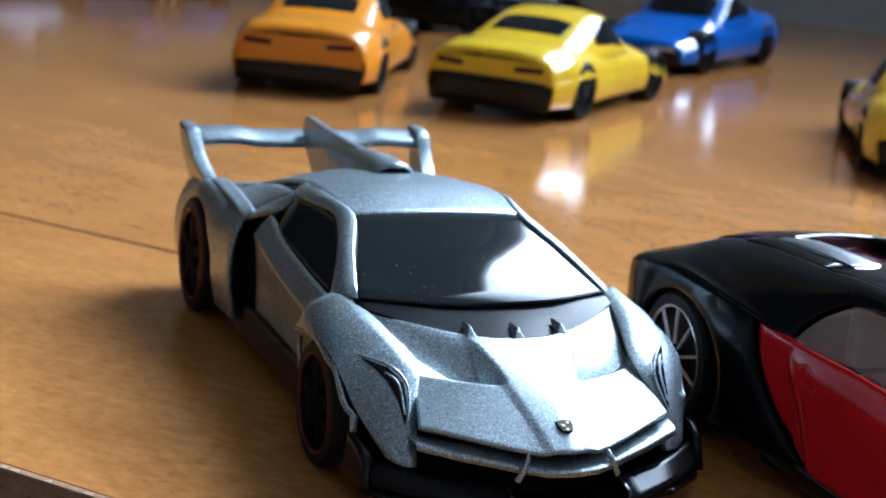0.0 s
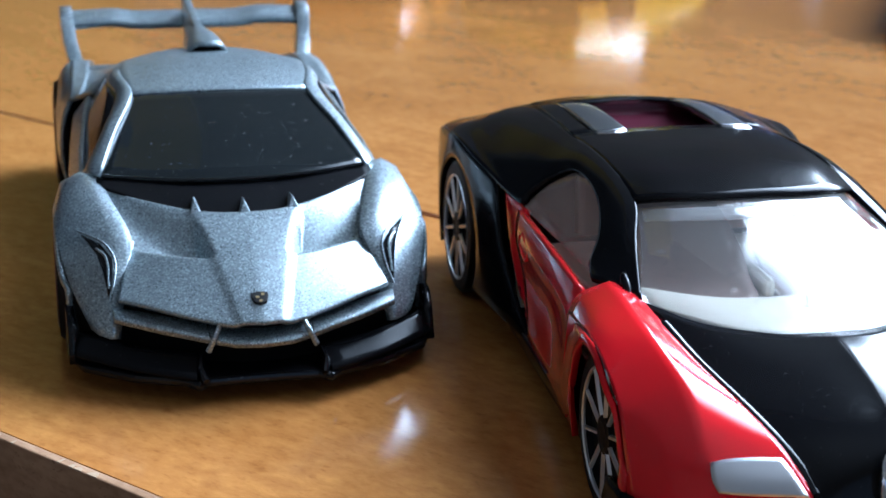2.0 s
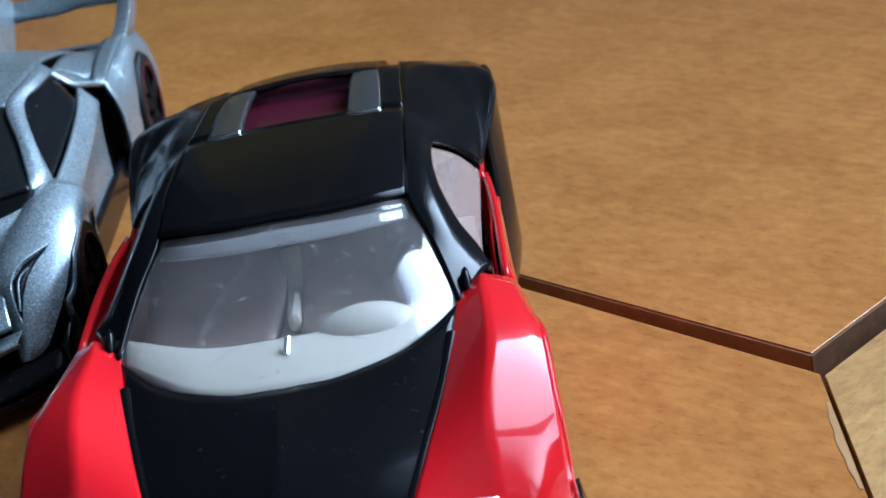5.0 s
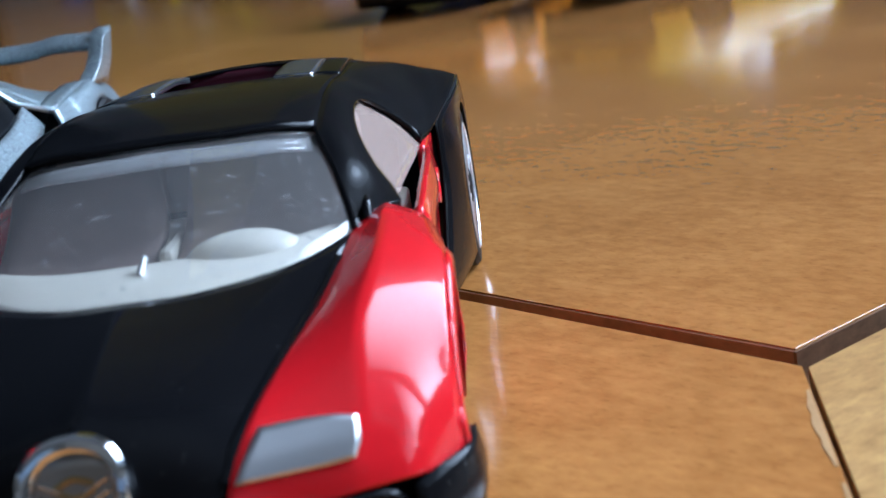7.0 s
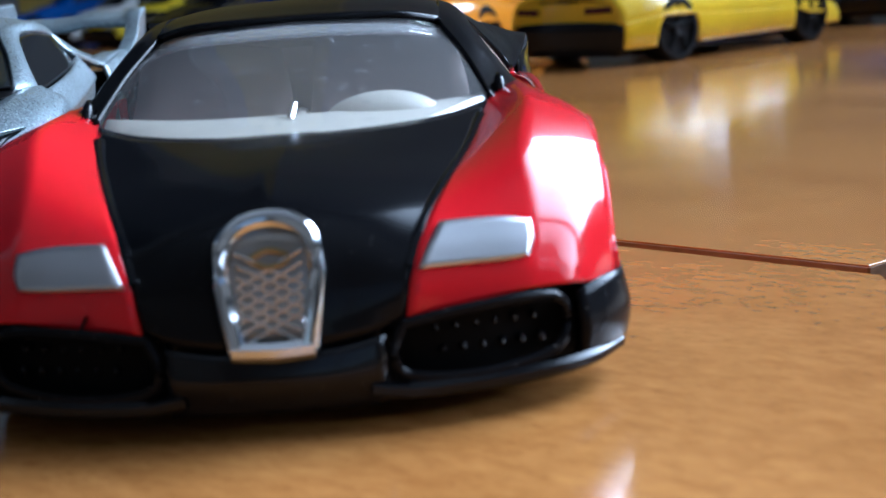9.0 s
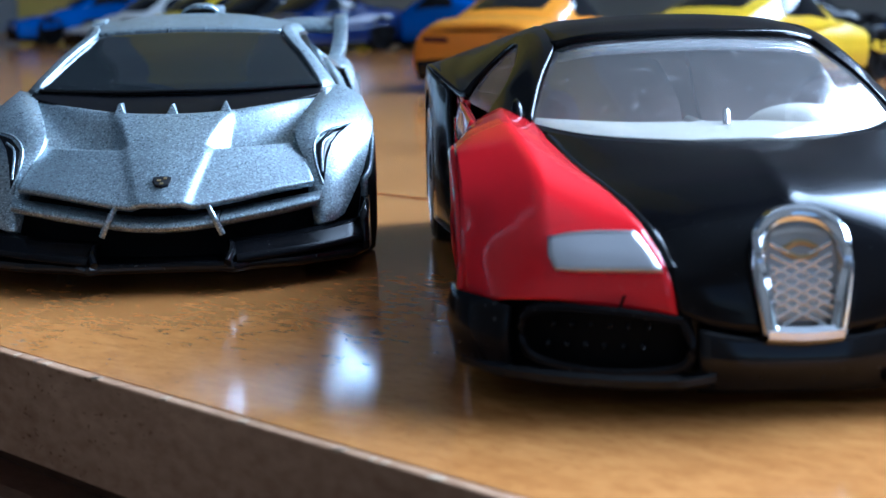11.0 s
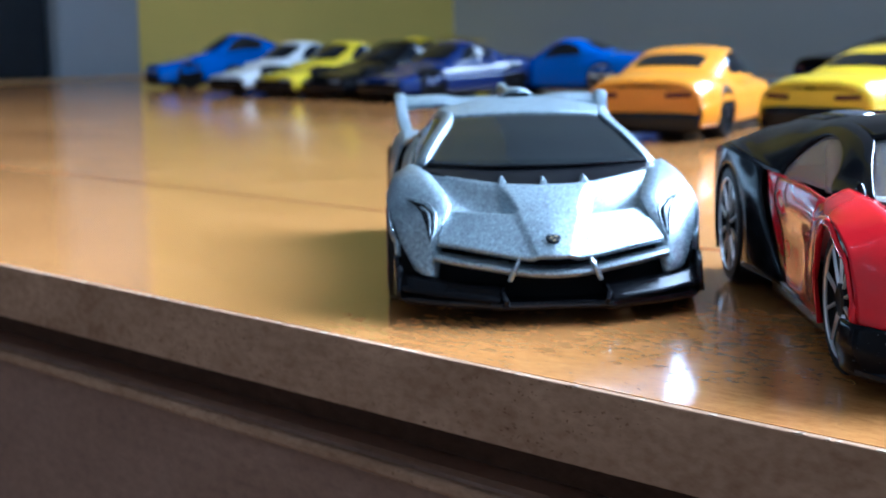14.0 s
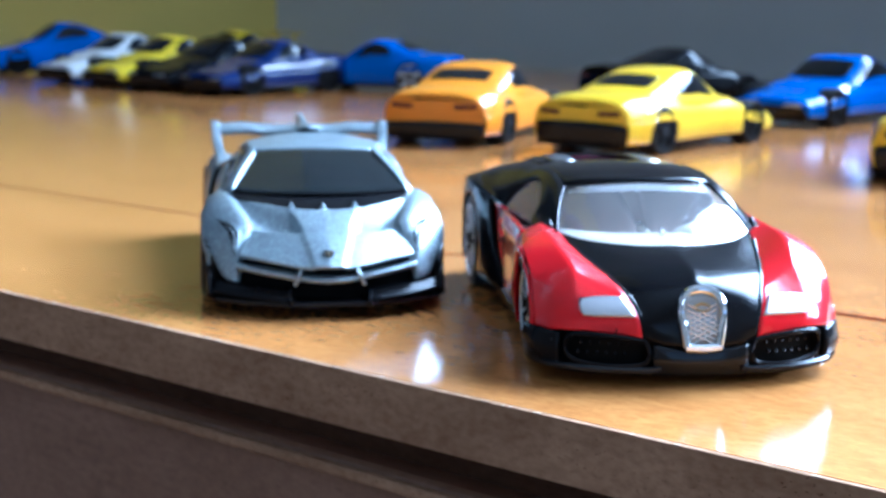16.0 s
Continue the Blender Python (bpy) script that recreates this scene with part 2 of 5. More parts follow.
bsdf(RAW).inputs["Specular IOR Level"].default_value = 0.08
GROOVE_FACE = timber("groove_face_wood", (0.3, 0.125, 0.05), (0.2, 0.08, 0.032), 0.4, 0)
CHIP = plaster("worn_edge_wood", (0.42, 0.3, 0.19))
PUTTY = plaster("pale_putty", (0.42, 0.25, 0.115))
for m in (CHIP, PUTTY):
    bsdf(m).inputs["Specular IOR Level"].default_value = 0.0


# ---- building helpers (sizes in millimetres) ----
STOPS = None        # how far back the places along a car's body lie: (drawn, true) pairs
BREADTH = 1.0       # and how wide it is against the drawing


def reach(y):
    if not STOPS:
        return y
    for (a, p), (b, q) in zip(STOPS, STOPS[1:]):
        if y <= b or b == STOPS[-1][0]:
            return p + (q - p) * (y - a) / (b - a)


def part(name, bm, mat, parent=None, label="", smooth=True, wall=0.0, bevel=0.0, inner=None, rigid=False):
    if STOPS and not rigid:
        for v in bm.verts:
            v.co.y = reach(v.co.y)
    if BREADTH != 1:
        bm.transform(Matrix.Diagonal((BREADTH, 1, 1, 1)))
    bmesh.ops.recalc_face_normals(bm, faces=bm.faces)
    bm.transform(Matrix.Scale(MM, 4))
    me = bpy.data.meshes.new(name)
    bm.to_mesh(me)
    bm.free()
    me.materials.append(mat)
    if smooth:
        me.polygons.foreach_set("use_smooth", [True] * len(me.polygons))
    ob = new(name, me)
    ob.parent = parent
    if wall:
        mod = ob.modifiers.new("wall", "SOLIDIFY")
        mod.thickness, mod.offset = wall * MM, 0
        if inner:
            me.materials.append(inner)
            mod.material_offset = mod.material_offset_rim = 1
        if smooth:
            ob.modifiers.new("shade", "WEIGHTED_NORMAL").weight = 80
    if bevel:
        mod = ob.modifiers.new("edge", "BEVEL")
        mod.width, mod.segments, mod.limit_method = bevel * MM, 2, "ANGLE"
    if smooth and (bevel or not wall):
        me.set_sharp_from_angle(angle=radians(42))
    if label:
        tagged(ob, label)
    return ob


def root(name, m, label, category, group="", kind=""):
    o = new(name)
    o.matrix_world = m
    o.empty_display_size = 0.01
    return tagged(o, label, category, group, kind)


def spline(p, n):
    """Points along a smooth curve through the given ones, n steps a span."""
    p = [Vector(a) for a in p]
    out = []
    for i in range(len(p) - 1):
        a = p[i - 1] if i else p[0] * 2 - p[1]
        d = p[i + 2] if i + 2 < len(p) else p[-1] * 2 - p[-2]
        b, c = p[i], p[i + 1]
        for k in range(n):
            t = k / n
            out.append(0.5 * (2 * b + (c - a) * t + (2 * a - 5 * b + 4 * c - d) * t * t + (3 * b - a - 3 * c + d) * t ** 3))
    return out + [p[-1]]


def sheet(bm, rows, n=4, flip=False, straight=False, cross=0):
    """A smooth sheet through rows of points; flip mirrors it across the car."""
    k = 1 if straight else n
    curves = [spline(r, cross or k) for r in rows]
    grid = list(zip(*[spline(c, k) for c in zip(*curves)]))
    s = -1 if flip else 1
    vs = [[bm.verts.new((v.x * s, v.y, v.z)) for v in line] for line in grid]
    for a, b in zip(vs, vs[1:]):
        for i in range(len(a) - 1):
            bm.faces.new((a[i], a[i + 1], b[i + 1], b[i]))
    return vs


def twin(rows, n=4, straight=False):
    """A sheet that starts on the middle line, with its mirror image joined to it."""
    bm = bmesh.new()
    sheet(bm, [[(-x, y, z) for x, y, z in reversed(r[1:])] + list(r) for r in rows], n, straight=straight)
    return bm


def one(rows, n=4, side=1, straight=False, cross=0):
    bm = bmesh.new()
    sheet(bm, rows, n, side < 0, straight, cross)
    return bm


def box(bm, x0, x1, y0, y1, z0, z1, m=None):
    r = bmesh.ops.create_cube(bm, size=1.0)
    t = Matrix.Translation(((x0 + x1) / 2, (y0 + y1) / 2, (z0 + z1) / 2)) @ Matrix.Diagonal((x1 - x0, y1 - y0, z1 - z0, 1))
    bmesh.ops.transform(bm, matrix=(m or Matrix()) @ t, verts=r["verts"])
    return r["verts"]


def tube(bm, pts, w, h, n=4, side=1):
    """A bar of oval section along a curve."""
    c = spline(pts, n)
    rings = []
    for i, p in enumerate(c):
        d = (c[min(i + 1, len(c) - 1)] - c[max(i - 1, 0)]).normalized()
        a = d.cross(Vector((0, 0, 1)))
        a = a.normalized() if a.length > 1e-4 else Vector((1, 0, 0))
        b = a.cross(d)
        ring = []
        for k in range(8):
            an = math.tau * (k + 0.5) / 8
            v = p + a * w / 2 * math.cos(an) + b * h / 2 * math.sin(an)
            ring.append(bm.verts.new((v.x * side, v.y, v.z)))
        rings.append(ring)
    for r, s in zip(rings, rings[1:]):
        for k in range(8):
            bm.faces.new((r[k], r[(k + 1) % 8], s[(k + 1) % 8], s[k]))
    bm.faces.new(rings[0])
    bm.faces.new(list(reversed(rings[-1])))


def slab(bm, outline, z0, z1):
    """A flat piece with the given outline in plan."""
    lo = [bm.verts.new((x, y, z0)) for x, y in outline]
    hi = [bm.verts.new((x, y, z1)) for x, y in outline]
    n = len(outline)
    for i in range(n):
        j = (i + 1) % n
        bm.faces.new((lo[i], lo[j], hi[j], hi[i]))
    bm.faces.new(hi)
    bm.faces.new(list(reversed(lo)))


def curve_at(p, t):
    p = [Vector(a) for a in p]
    s = min(max(t, 0), 0.99999) * (len(p) - 1)
    return spline(p, 24)[round(s * 24)]


def laid_on(rows, places, lift, outward):
    """Points of a smooth sheet at shares (along its rows, across them), lifted off it."""
    out = []
    for line in places:
        pts = []
        for u, v in line:
            f = lambda a, b: curve_at([curve_at(r, b) for r in rows], a)
            p = f(u, v)
            du = f(min(1, u + 0.06), v) - f(max(0, u - 0.06), v)
            dv = f(u, min(1, v + 0.06)) - f(u, max(0, v - 0.06))
            nrm = du.cross(dv).normalized()
            if nrm.dot(Vector(outward)) < 0:
                nrm = -nrm
            pts.append(tuple(p + nrm * lift))
        out.append(pts)
    return out


def wheel_well(parent, x, y, r, inset, liner=0.6):
    """The dark round wall inside a wheel arch."""
    s = 1 if x > 0 else -1
    bm = bmesh.new()
    y = reach(y)
    rim = [(y + r * math.cos(math.tau * k / 24), max(2.2, r * 0.93 + r * math.sin(math.tau * k / 24))) for k in range(24)]
    lo = [bm.verts.new((x - s * inset, p, q)) for p, q in rim]
    hi = [bm.verts.new((x - s * (inset + 0.8), p, q)) for p, q in rim]
    for k in range(24):
        bm.faces.new((lo[k], lo[(k + 1) % 24], hi[(k + 1) % 24], hi[k]))
    bm.faces.new(lo)
    bm.faces.new(list(reversed(hi)))
    arc = [(y + r * math.cos(math.pi * k / 14), r * 0.93 + r * math.sin(math.pi * k / 14)) for k in range(15)]
    a = [bm.verts.new((x - s * inset, p, q)) for p, q in arc]
    b = [bm.verts.new((x + s * liner, p, q)) for p, q in arc]
    for k in range(14):
        bm.faces.new((a[k], a[k + 1], b[k + 1], b[k]))
    part("wheel_well", bm, MATT, parent, "", False, rigid=True)


def mirrored(outline):
    return [(x, y) for x, y in outline] + [(-x, y) for x, y in reversed(outline) if x > 0.01]


def lathe(bm, profile, m, n=28, cap=True):
    """Rings of (radius, along x) turned about the x axis."""
    rings = []
    for r, x in profile:
        rings.append([bm.verts.new(m @ Vector((x, r * math.cos(math.tau * k / n), r * math.sin(math.tau * k / n)))) for k in range(n)])
    for a, b in zip(rings, rings[1:]):
        for k in range(n):
            bm.faces.new((a[k], a[(k + 1) % n], b[(k + 1) % n], b[k]))
    if cap:
        bm.faces.new(rings[0])
        bm.faces.new(list(reversed(rings[-1])))


def wheel(parent, x, y, r, width, spokes, rim_mat, ring_mat=None, spoke_w=0.7):
    """A toy car wheel: tyre, rim ring, spokes and hub; its outer face looks away from the car."""
    s = 1 if x > 0 else -1
    m = Matrix.Translation((x, reach(y), r)) @ Matrix.Diagonal((s, 1, 1, 1))
    bm = bmesh.new()
    lathe(bm, [(r * 0.5, -width), (r * 0.97, -width), (r, -width * 0.8), (r, -0.35), (r * 0.95, 0), (r * 0.8, 0.05), (r * 0.78, -0.7), (r * 0.3, -0.75)], m)
    tyre = part("wheel", bm, TYRE, parent, rigid=True)
    bm = bmesh.new()
    n = 28
    thin = 0.045 if ring_mat else 0.035
    lathe(bm, [(r * 0.79, -0.5), (r * 0.8, 0.08), (r * (0.8 - thin / 2), 0.14), (r * (0.8 - thin), 0.02), (r * (0.8 - thin), -0.16)], m, n, False)
    part("rim", bm, ring_mat or rim_mat, tyre, rigid=True)
    for k in range(spokes):
        bm = bmesh.new()
        an = math.tau * k / spokes
        t = m @ Matrix.Rotation(an, 4, "X")
        v = box(bm, -0.22, 0.02, -spoke_w / 2, spoke_w / 2, r * 0.2, r * 0.765)
        for e in v:
            if e.co.x > 0:
                e.co.y *= 0.55
        bmesh.ops.transform(bm, matrix=t, verts=v)
        part("spoke", bm, rim_mat, tyre, smooth=False, rigid=True)
    bm = bmesh.new()
    lathe(bm, [(r * 0.23, -0.6), (r * 0.23, 0.0), (r * 0.16, 0.12), (r * 0.13, 0.0)], m, 16)
    part("hub", bm, TYRE if ring_mat is None else rim_mat, tyre, rigid=True)
    return tyre


# ---- the room ----
def in_room(name, bm, mat, label, category, kind="structure", bevel=0.0):
    o = part(name, bm, mat, None, "", False, 0, bevel)
    o.matrix_world = ROOM
    return tagged(o, label, category, "", kind)


YELLOW_WALL = plaster("yellow_wall_paint", (0.84, 0.66, 0.15))
GREY_WALL = plaster("grey_wall_paint", (0.48, 0.485, 0.465))
# unseen ceiling and window bars, kept dim grey to hold down the room's fill
DIM_GREY = plaster("dim_grey_paint", (0.17, 0.165, 0.16))
# unseen walls, coloured very dark so that they bounce little light
UNSEEN_WALL = plaster("unseen_wall_dark_paint", (0.09, 0.078, 0.065))
JAMB = plaster("grey_door_frame_paint", (0.36, 0.385, 0.41))
DARK_DOOR = painted("dark_door_paint", (0.012, 0.016, 0.022), 0.45, 0.1, 0.03)
FLOOR = timber("floor_boards", (0.2, 0.11, 0.06), (0.12, 0.06, 0.035), 0.35, 0)
LEFT, BACK = -720.0, 700.0        # the yellow wall and the window wall
DOOR_A, JAMB_A = 380.0, 436.0     # where the door ends and the yellow wall begins
WIN = (-163.0, 1560.0, 265.0, 1575.0)

bm = bmesh.new()
box(bm, LEFT - 200, 1960, -2600, BACK + 200, -TOP * 1000 - 40, -TOP * 1000)
in_room("floor", bm, FLOOR, "brown wooden board floor", "floor")
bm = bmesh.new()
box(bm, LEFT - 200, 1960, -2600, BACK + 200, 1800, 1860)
in_room("ceiling", bm, DIM_GREY, "unseen ceiling, painted dim grey to limit bounced light", "ceiling")
bm = bmesh.new()
box(bm, LEFT - 120, LEFT, JAMB_A, BACK, -750, 1800)
in_room("wall_west", bm, YELLOW_WALL, "mustard yellow painted wall beside a door", "wall")
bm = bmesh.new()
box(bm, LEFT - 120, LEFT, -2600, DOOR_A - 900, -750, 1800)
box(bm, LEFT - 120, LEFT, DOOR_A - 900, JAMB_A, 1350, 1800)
in_room("wall_west_far", bm, UNSEEN_WALL, "unseen dark plastered wall beyond the door, limiting bounced light", "wall")
bm = bmesh.new()
box(bm, LEFT - 90, LEFT + 4, DOOR_A, JAMB_A - 1, -750, 1349)
box(bm, LEFT - 90, LEFT + 4, DOOR_A - 900, DOOR_A - 861, -750, 1349)
box(bm, LEFT - 90, LEFT + 4, DOOR_A - 860, DOOR_A - 1, 1300, 1349)
in_room("door_frame", bm, JAMB, "blue-grey painted door frame", "door frame", "structure", 3)
door = new("door_1")
door.matrix_world = ROOM
tagged(door, "dark closed door, nearly black, in a grey frame", "door", "", "structure")
bm = bmesh.new()
box(bm, LEFT - 45, LEFT - 6, DOOR_A - 859, DOOR_A - 2, -745, 1298)
part("door_leaf", bm, DARK_DOOR, door, "", False, 0, 3)
for z0, z1 in ((-600, 150), (260, 1180)):
    bm = bmesh.new()
    box(bm, LEFT - 8, LEFT - 2, DOOR_A - 760, DOOR_A - 100, z0, z1)
    part("door_panel", bm, DARK_DOOR, door, "", False, 0, 6)
bm = bmesh.new()
a, b, c, d = WIN
box(bm, LEFT - 120, a, BACK, BACK + 160, -750, 1800)
box(bm, b, 1800, BACK, BACK + 160, -750, 1800)
box(bm, a, b, BACK, BACK + 160, -750, c)
box(bm, a, b, BACK, BACK + 160, d, 1800)
in_room("wall_north", bm, GREY_WALL, "grey painted wall below a wide window", "wall")
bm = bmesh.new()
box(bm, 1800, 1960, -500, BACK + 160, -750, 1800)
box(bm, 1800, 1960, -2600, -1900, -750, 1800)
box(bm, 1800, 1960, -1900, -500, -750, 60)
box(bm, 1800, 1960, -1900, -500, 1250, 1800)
in_room("wall_east", bm, UNSEEN_WALL, "unseen dark plastered side wall, limiting bounced light", "wall")
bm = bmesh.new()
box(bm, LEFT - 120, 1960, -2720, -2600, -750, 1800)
in_room("wall_south", bm, UNSEEN_WALL, "unseen dark plastered wall behind the table, limiting bounced light", "wall")
win = new("window_1")
win.matrix_world = ROOM
tagged(win, "wide window with dim grey bars, bright overcast sky outside", "window", "", "structure")
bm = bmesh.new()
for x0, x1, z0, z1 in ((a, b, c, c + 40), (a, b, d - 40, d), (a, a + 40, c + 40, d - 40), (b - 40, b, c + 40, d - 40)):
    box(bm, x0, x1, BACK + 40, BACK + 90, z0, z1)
part("window_frame", bm, DIM_GREY, win, "", False)
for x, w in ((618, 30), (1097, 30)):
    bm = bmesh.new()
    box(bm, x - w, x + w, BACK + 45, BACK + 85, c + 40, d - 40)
    part("mullion", bm, DIM_GREY, win, "", False)
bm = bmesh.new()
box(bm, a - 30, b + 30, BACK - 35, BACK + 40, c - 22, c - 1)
part("window_sill", bm, DIM_GREY, win, "", False, 0, 4)
lamp("window_daylight", ROOM @ Matrix.Translation(((a + b) / 2 * MM, (BACK + 130) * MM, (c + d) / 2 * MM)) @ Matrix.Rotation(radians(-90), 4, "X"), (b - a) * MM, (d - c) * MM, 83.0, (0.93, 0.97, 1.0))
# an added, unseen window in the side wall, nearer the viewer, for front fill
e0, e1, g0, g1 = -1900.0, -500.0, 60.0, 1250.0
win = new("fill_window")
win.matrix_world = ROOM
tagged(win, "added unseen side window with dim grey bars, giving soft front fill", "window", "", "structure")
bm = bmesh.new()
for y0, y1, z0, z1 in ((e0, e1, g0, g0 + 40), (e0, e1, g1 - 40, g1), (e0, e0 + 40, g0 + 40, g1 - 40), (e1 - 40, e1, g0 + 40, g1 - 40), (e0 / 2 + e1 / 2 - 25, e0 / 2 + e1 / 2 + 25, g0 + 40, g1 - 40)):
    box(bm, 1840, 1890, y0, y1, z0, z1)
part("window_frame", bm, DIM_GREY, win, "", False)
lamp("side_fill", ROOM @ Matrix.Translation((1.93, (e0 + e1) / 2 * MM, (g0 + g1) / 2 * MM)) @ Matrix.Rotation(radians(90), 4, "Y") , (g1 - g0) * MM, (e1 - e0) * MM, 0.4, (0.95, 0.98, 1.0))

# ---- the table: an inset panel in a mitred frame, on an apron ----
table = root("table", ROOM, "lacquered orange-brown wooden table with a framed top", "table")
X0, X1, Y1, FR, GAP = -705.0, 154.0, 560.0, 65.1, 2.3
bm = bmesh.new()
box(bm, X0 + FR + GAP, X1 - FR - GAP, FR + GAP, Y1 - FR - GAP, -14, 0)
part("top_panel", bm, WOOD, table, "", False, 0, 0.06)
for x0, x1, y0, y1, mat in ((X0 + FR + GAP, X1 - FR - GAP, FR + GAP - 0.25, FR + GAP - 0.01, GROOVE_FACE), (X1 - FR - GAP + 0.01, X1 - FR - GAP + 0.25, FR + GAP - 0.25, Y1 - FR - GAP, RAW)):
    bm = bmesh.new()
    box(bm, x0, x1, y0, y1, -14, -0.12)
    part("panel_edge", bm, mat, table, "raw sawn panel edge", False)


def strip(name, outline, mat):
    bm = bmesh.new()
    slab(bm, outline, -6.6, 0)
    part(name, bm, mat, table, "", False, 0, 0.05)


strip("frame_board", [(X0, 0), (X1, 0), (X1 - FR, FR), (-20, FR + 1.3), (-140, FR + 1.6), (X0 + FR, FR + 1.6)], WOOD)
strip("frame_board", [(X1 + 0.45, 0), (X1 + 0.45, Y1), (X1 - FR + 0.45, Y1 - FR), (X1 - FR + 0.45, FR)], WOOD_CROSS)
strip("frame_board", [(X0 - 0.45, 0), (X0 + FR - 0.45, FR), (X0 + FR - 0.45, Y1 - FR), (X0 - 0.45, Y1)], WOOD_CROSS)
strip("frame_board", [(X0, Y1), (X0 + FR, Y1 - FR), (X1 - FR, Y1 - FR), (X1, Y1)], WOOD)
for x0, x1, y0, y1 in ((X0 - 0.9, X1 + 1.2, -0.9, -0.004), (X0 - 0.9, X1 + 1.2, Y1 + 0.02, Y1 + 0.9), (X0 - 1.4, X0 - 0.47, 0, Y1), (X1 + 0.47, X1 + 1.4, 0, Y1)):
    bm = bmesh.new()
    box(bm, x0, x1, y0, y1, -6.7, -0.02)
    part("edge_lipping", bm, EDGE, table, "worn brown edge with dark specks", False, 0, 0.14)
rng = random.Random(7)
for t0, t1 in ((3, 11), (12.5, 30), (33, 47)):
    ts = [t0 + (t1 - t0) * k / 9 for k in range(10)]
    far = [(X1 - FR + t - 0.06, FR - t - 0.06) for t in ts]
    near = [(X1 - FR + t - w, FR - t - w) for t in ts for w in (0.2 + rng.uniform(0.15, 0.4) * math.sin(math.pi * (t - t0 + 0.3) / (t1 - t0 + 0.6)),)]
    bm = bmesh.new()
    slab(bm, far + near[::-1], -0.1, 0.05)
    part("putty_smear", bm, PUTTY, table, "pale putty beside the mitre joint", False)
for k in range(80):
    x, w = rng.uniform(-190, 130), rng.uniform(0.12, 0.6) ** 1.5 + 0.08
    d = rng.uniform(0.15, 0.34)
    top = [(x - w, -0.86), (x - w * 0.3, -0.9), (x + w, -0.87), (x + w * 0.5, rng.uniform(-0.7, -0.5) + d), (x - w * 0.1, rng.uniform(-0.7, -0.4) + d), (x - w * 0.6, rng.uniform(-0.8, -0.6) + d)]
    bm = bmesh.new()
    slab(bm, top, -0.3, 0.012)
    part("edge_chip", bm, CHIP, table, "bright worn chip on the edge", False)
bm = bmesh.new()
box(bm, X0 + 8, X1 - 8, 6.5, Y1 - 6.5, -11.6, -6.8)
part("bed_board", bm, BED_SHADE, table, "", False)
for x0, x1, y0, y1 in ((X0 + 3, X1 - 3, 2.4, 20), (X0 + 3, X1 - 3, Y1 - 20, Y1 - 3), (X0 + 3, X0 + 20, 21, Y1 - 21), (X1 - 20, X1 - 3, 21, Y1 - 21)):
    bm = bmesh.new()
    box(bm, x0, x1, y0, y1, -84, -11.8)
    part("apron", bm, APRON, table, "", False, 0, 1.2)
bm = bmesh.new()
box(bm, X0 + 3, X1 - 3, 1.0, 2.39, -13.6, -12.2)
part("apron_bead", bm, EDGE, table, "", False, 0, 0.4)
for x in (X0 + 12, X1 - 52):
    for y in (22, Y1 - 62):
        bm = bmesh.new()
        box(bm, x, x + 40, y, y + 40, -750, -11.9)
        part("leg", bm, APRON, table, "", False, 0, 3)


# ---- car shells ----
def arch(y, wheels, sill):
    for cy, r in wheels:
        if abs(y - cy) < r:
            return max(sill, r * 0.93 + math.sqrt(r * r - (y - cy) ** 2) * 0.98)
    return sill


def flank(y0, y1, top, belly, wheels, sill, side=1, n=26, tuck=0.6):
    """A car's side from its shoulder down to the sill, cut out over the wheels."""
    bm = bmesh.new()
    ys = sorted({y0 + (y1 - y0) * k / n for k in range(n + 1)} | {y for c, r in wheels for y in (c - r + 0.02, c - r - 0.02, c + r - 0.02, c + r + 0.02) if y0 < y < y1})
    grid = []
    for y in ys:
        x, z = top(y)
        zb = min(arch(y, wheels, sill), z - 0.4)
        col = []
        for k in range(7):
            t = k / 6
            bulge = math.sin(math.pi * min(1, t * 0.9 + 0.08))
            zz = z + (zb - z) * t
            edge = belly(y) - tuck * max(0, (sill + 3 - zz) / 3)
            col.append(bm.verts.new((side * (x + (edge - x) * min(1, (z - zz) / 4.0) ** 0.6 + 0.15 * bulge), y, zz)))
        grid.append(col)
    for a, b in zip(grid, grid[1:]):
        for k in range(6):
            bm.faces.new((a[k], a[k + 1], b[k + 1], b[k]))
    return bm


def lerp(stops):
    """A function through (y, value) stops."""
    def f(y):
        for (a, p), (b, q) in zip(stops, stops[1:]):
            if y <= b:
                t = min(1, max(0, (y - a) / (b - a)))
                t = t * t * (3 - 2 * t)
                return p + (q - p) * t
        return stops[-1][1]
    return f


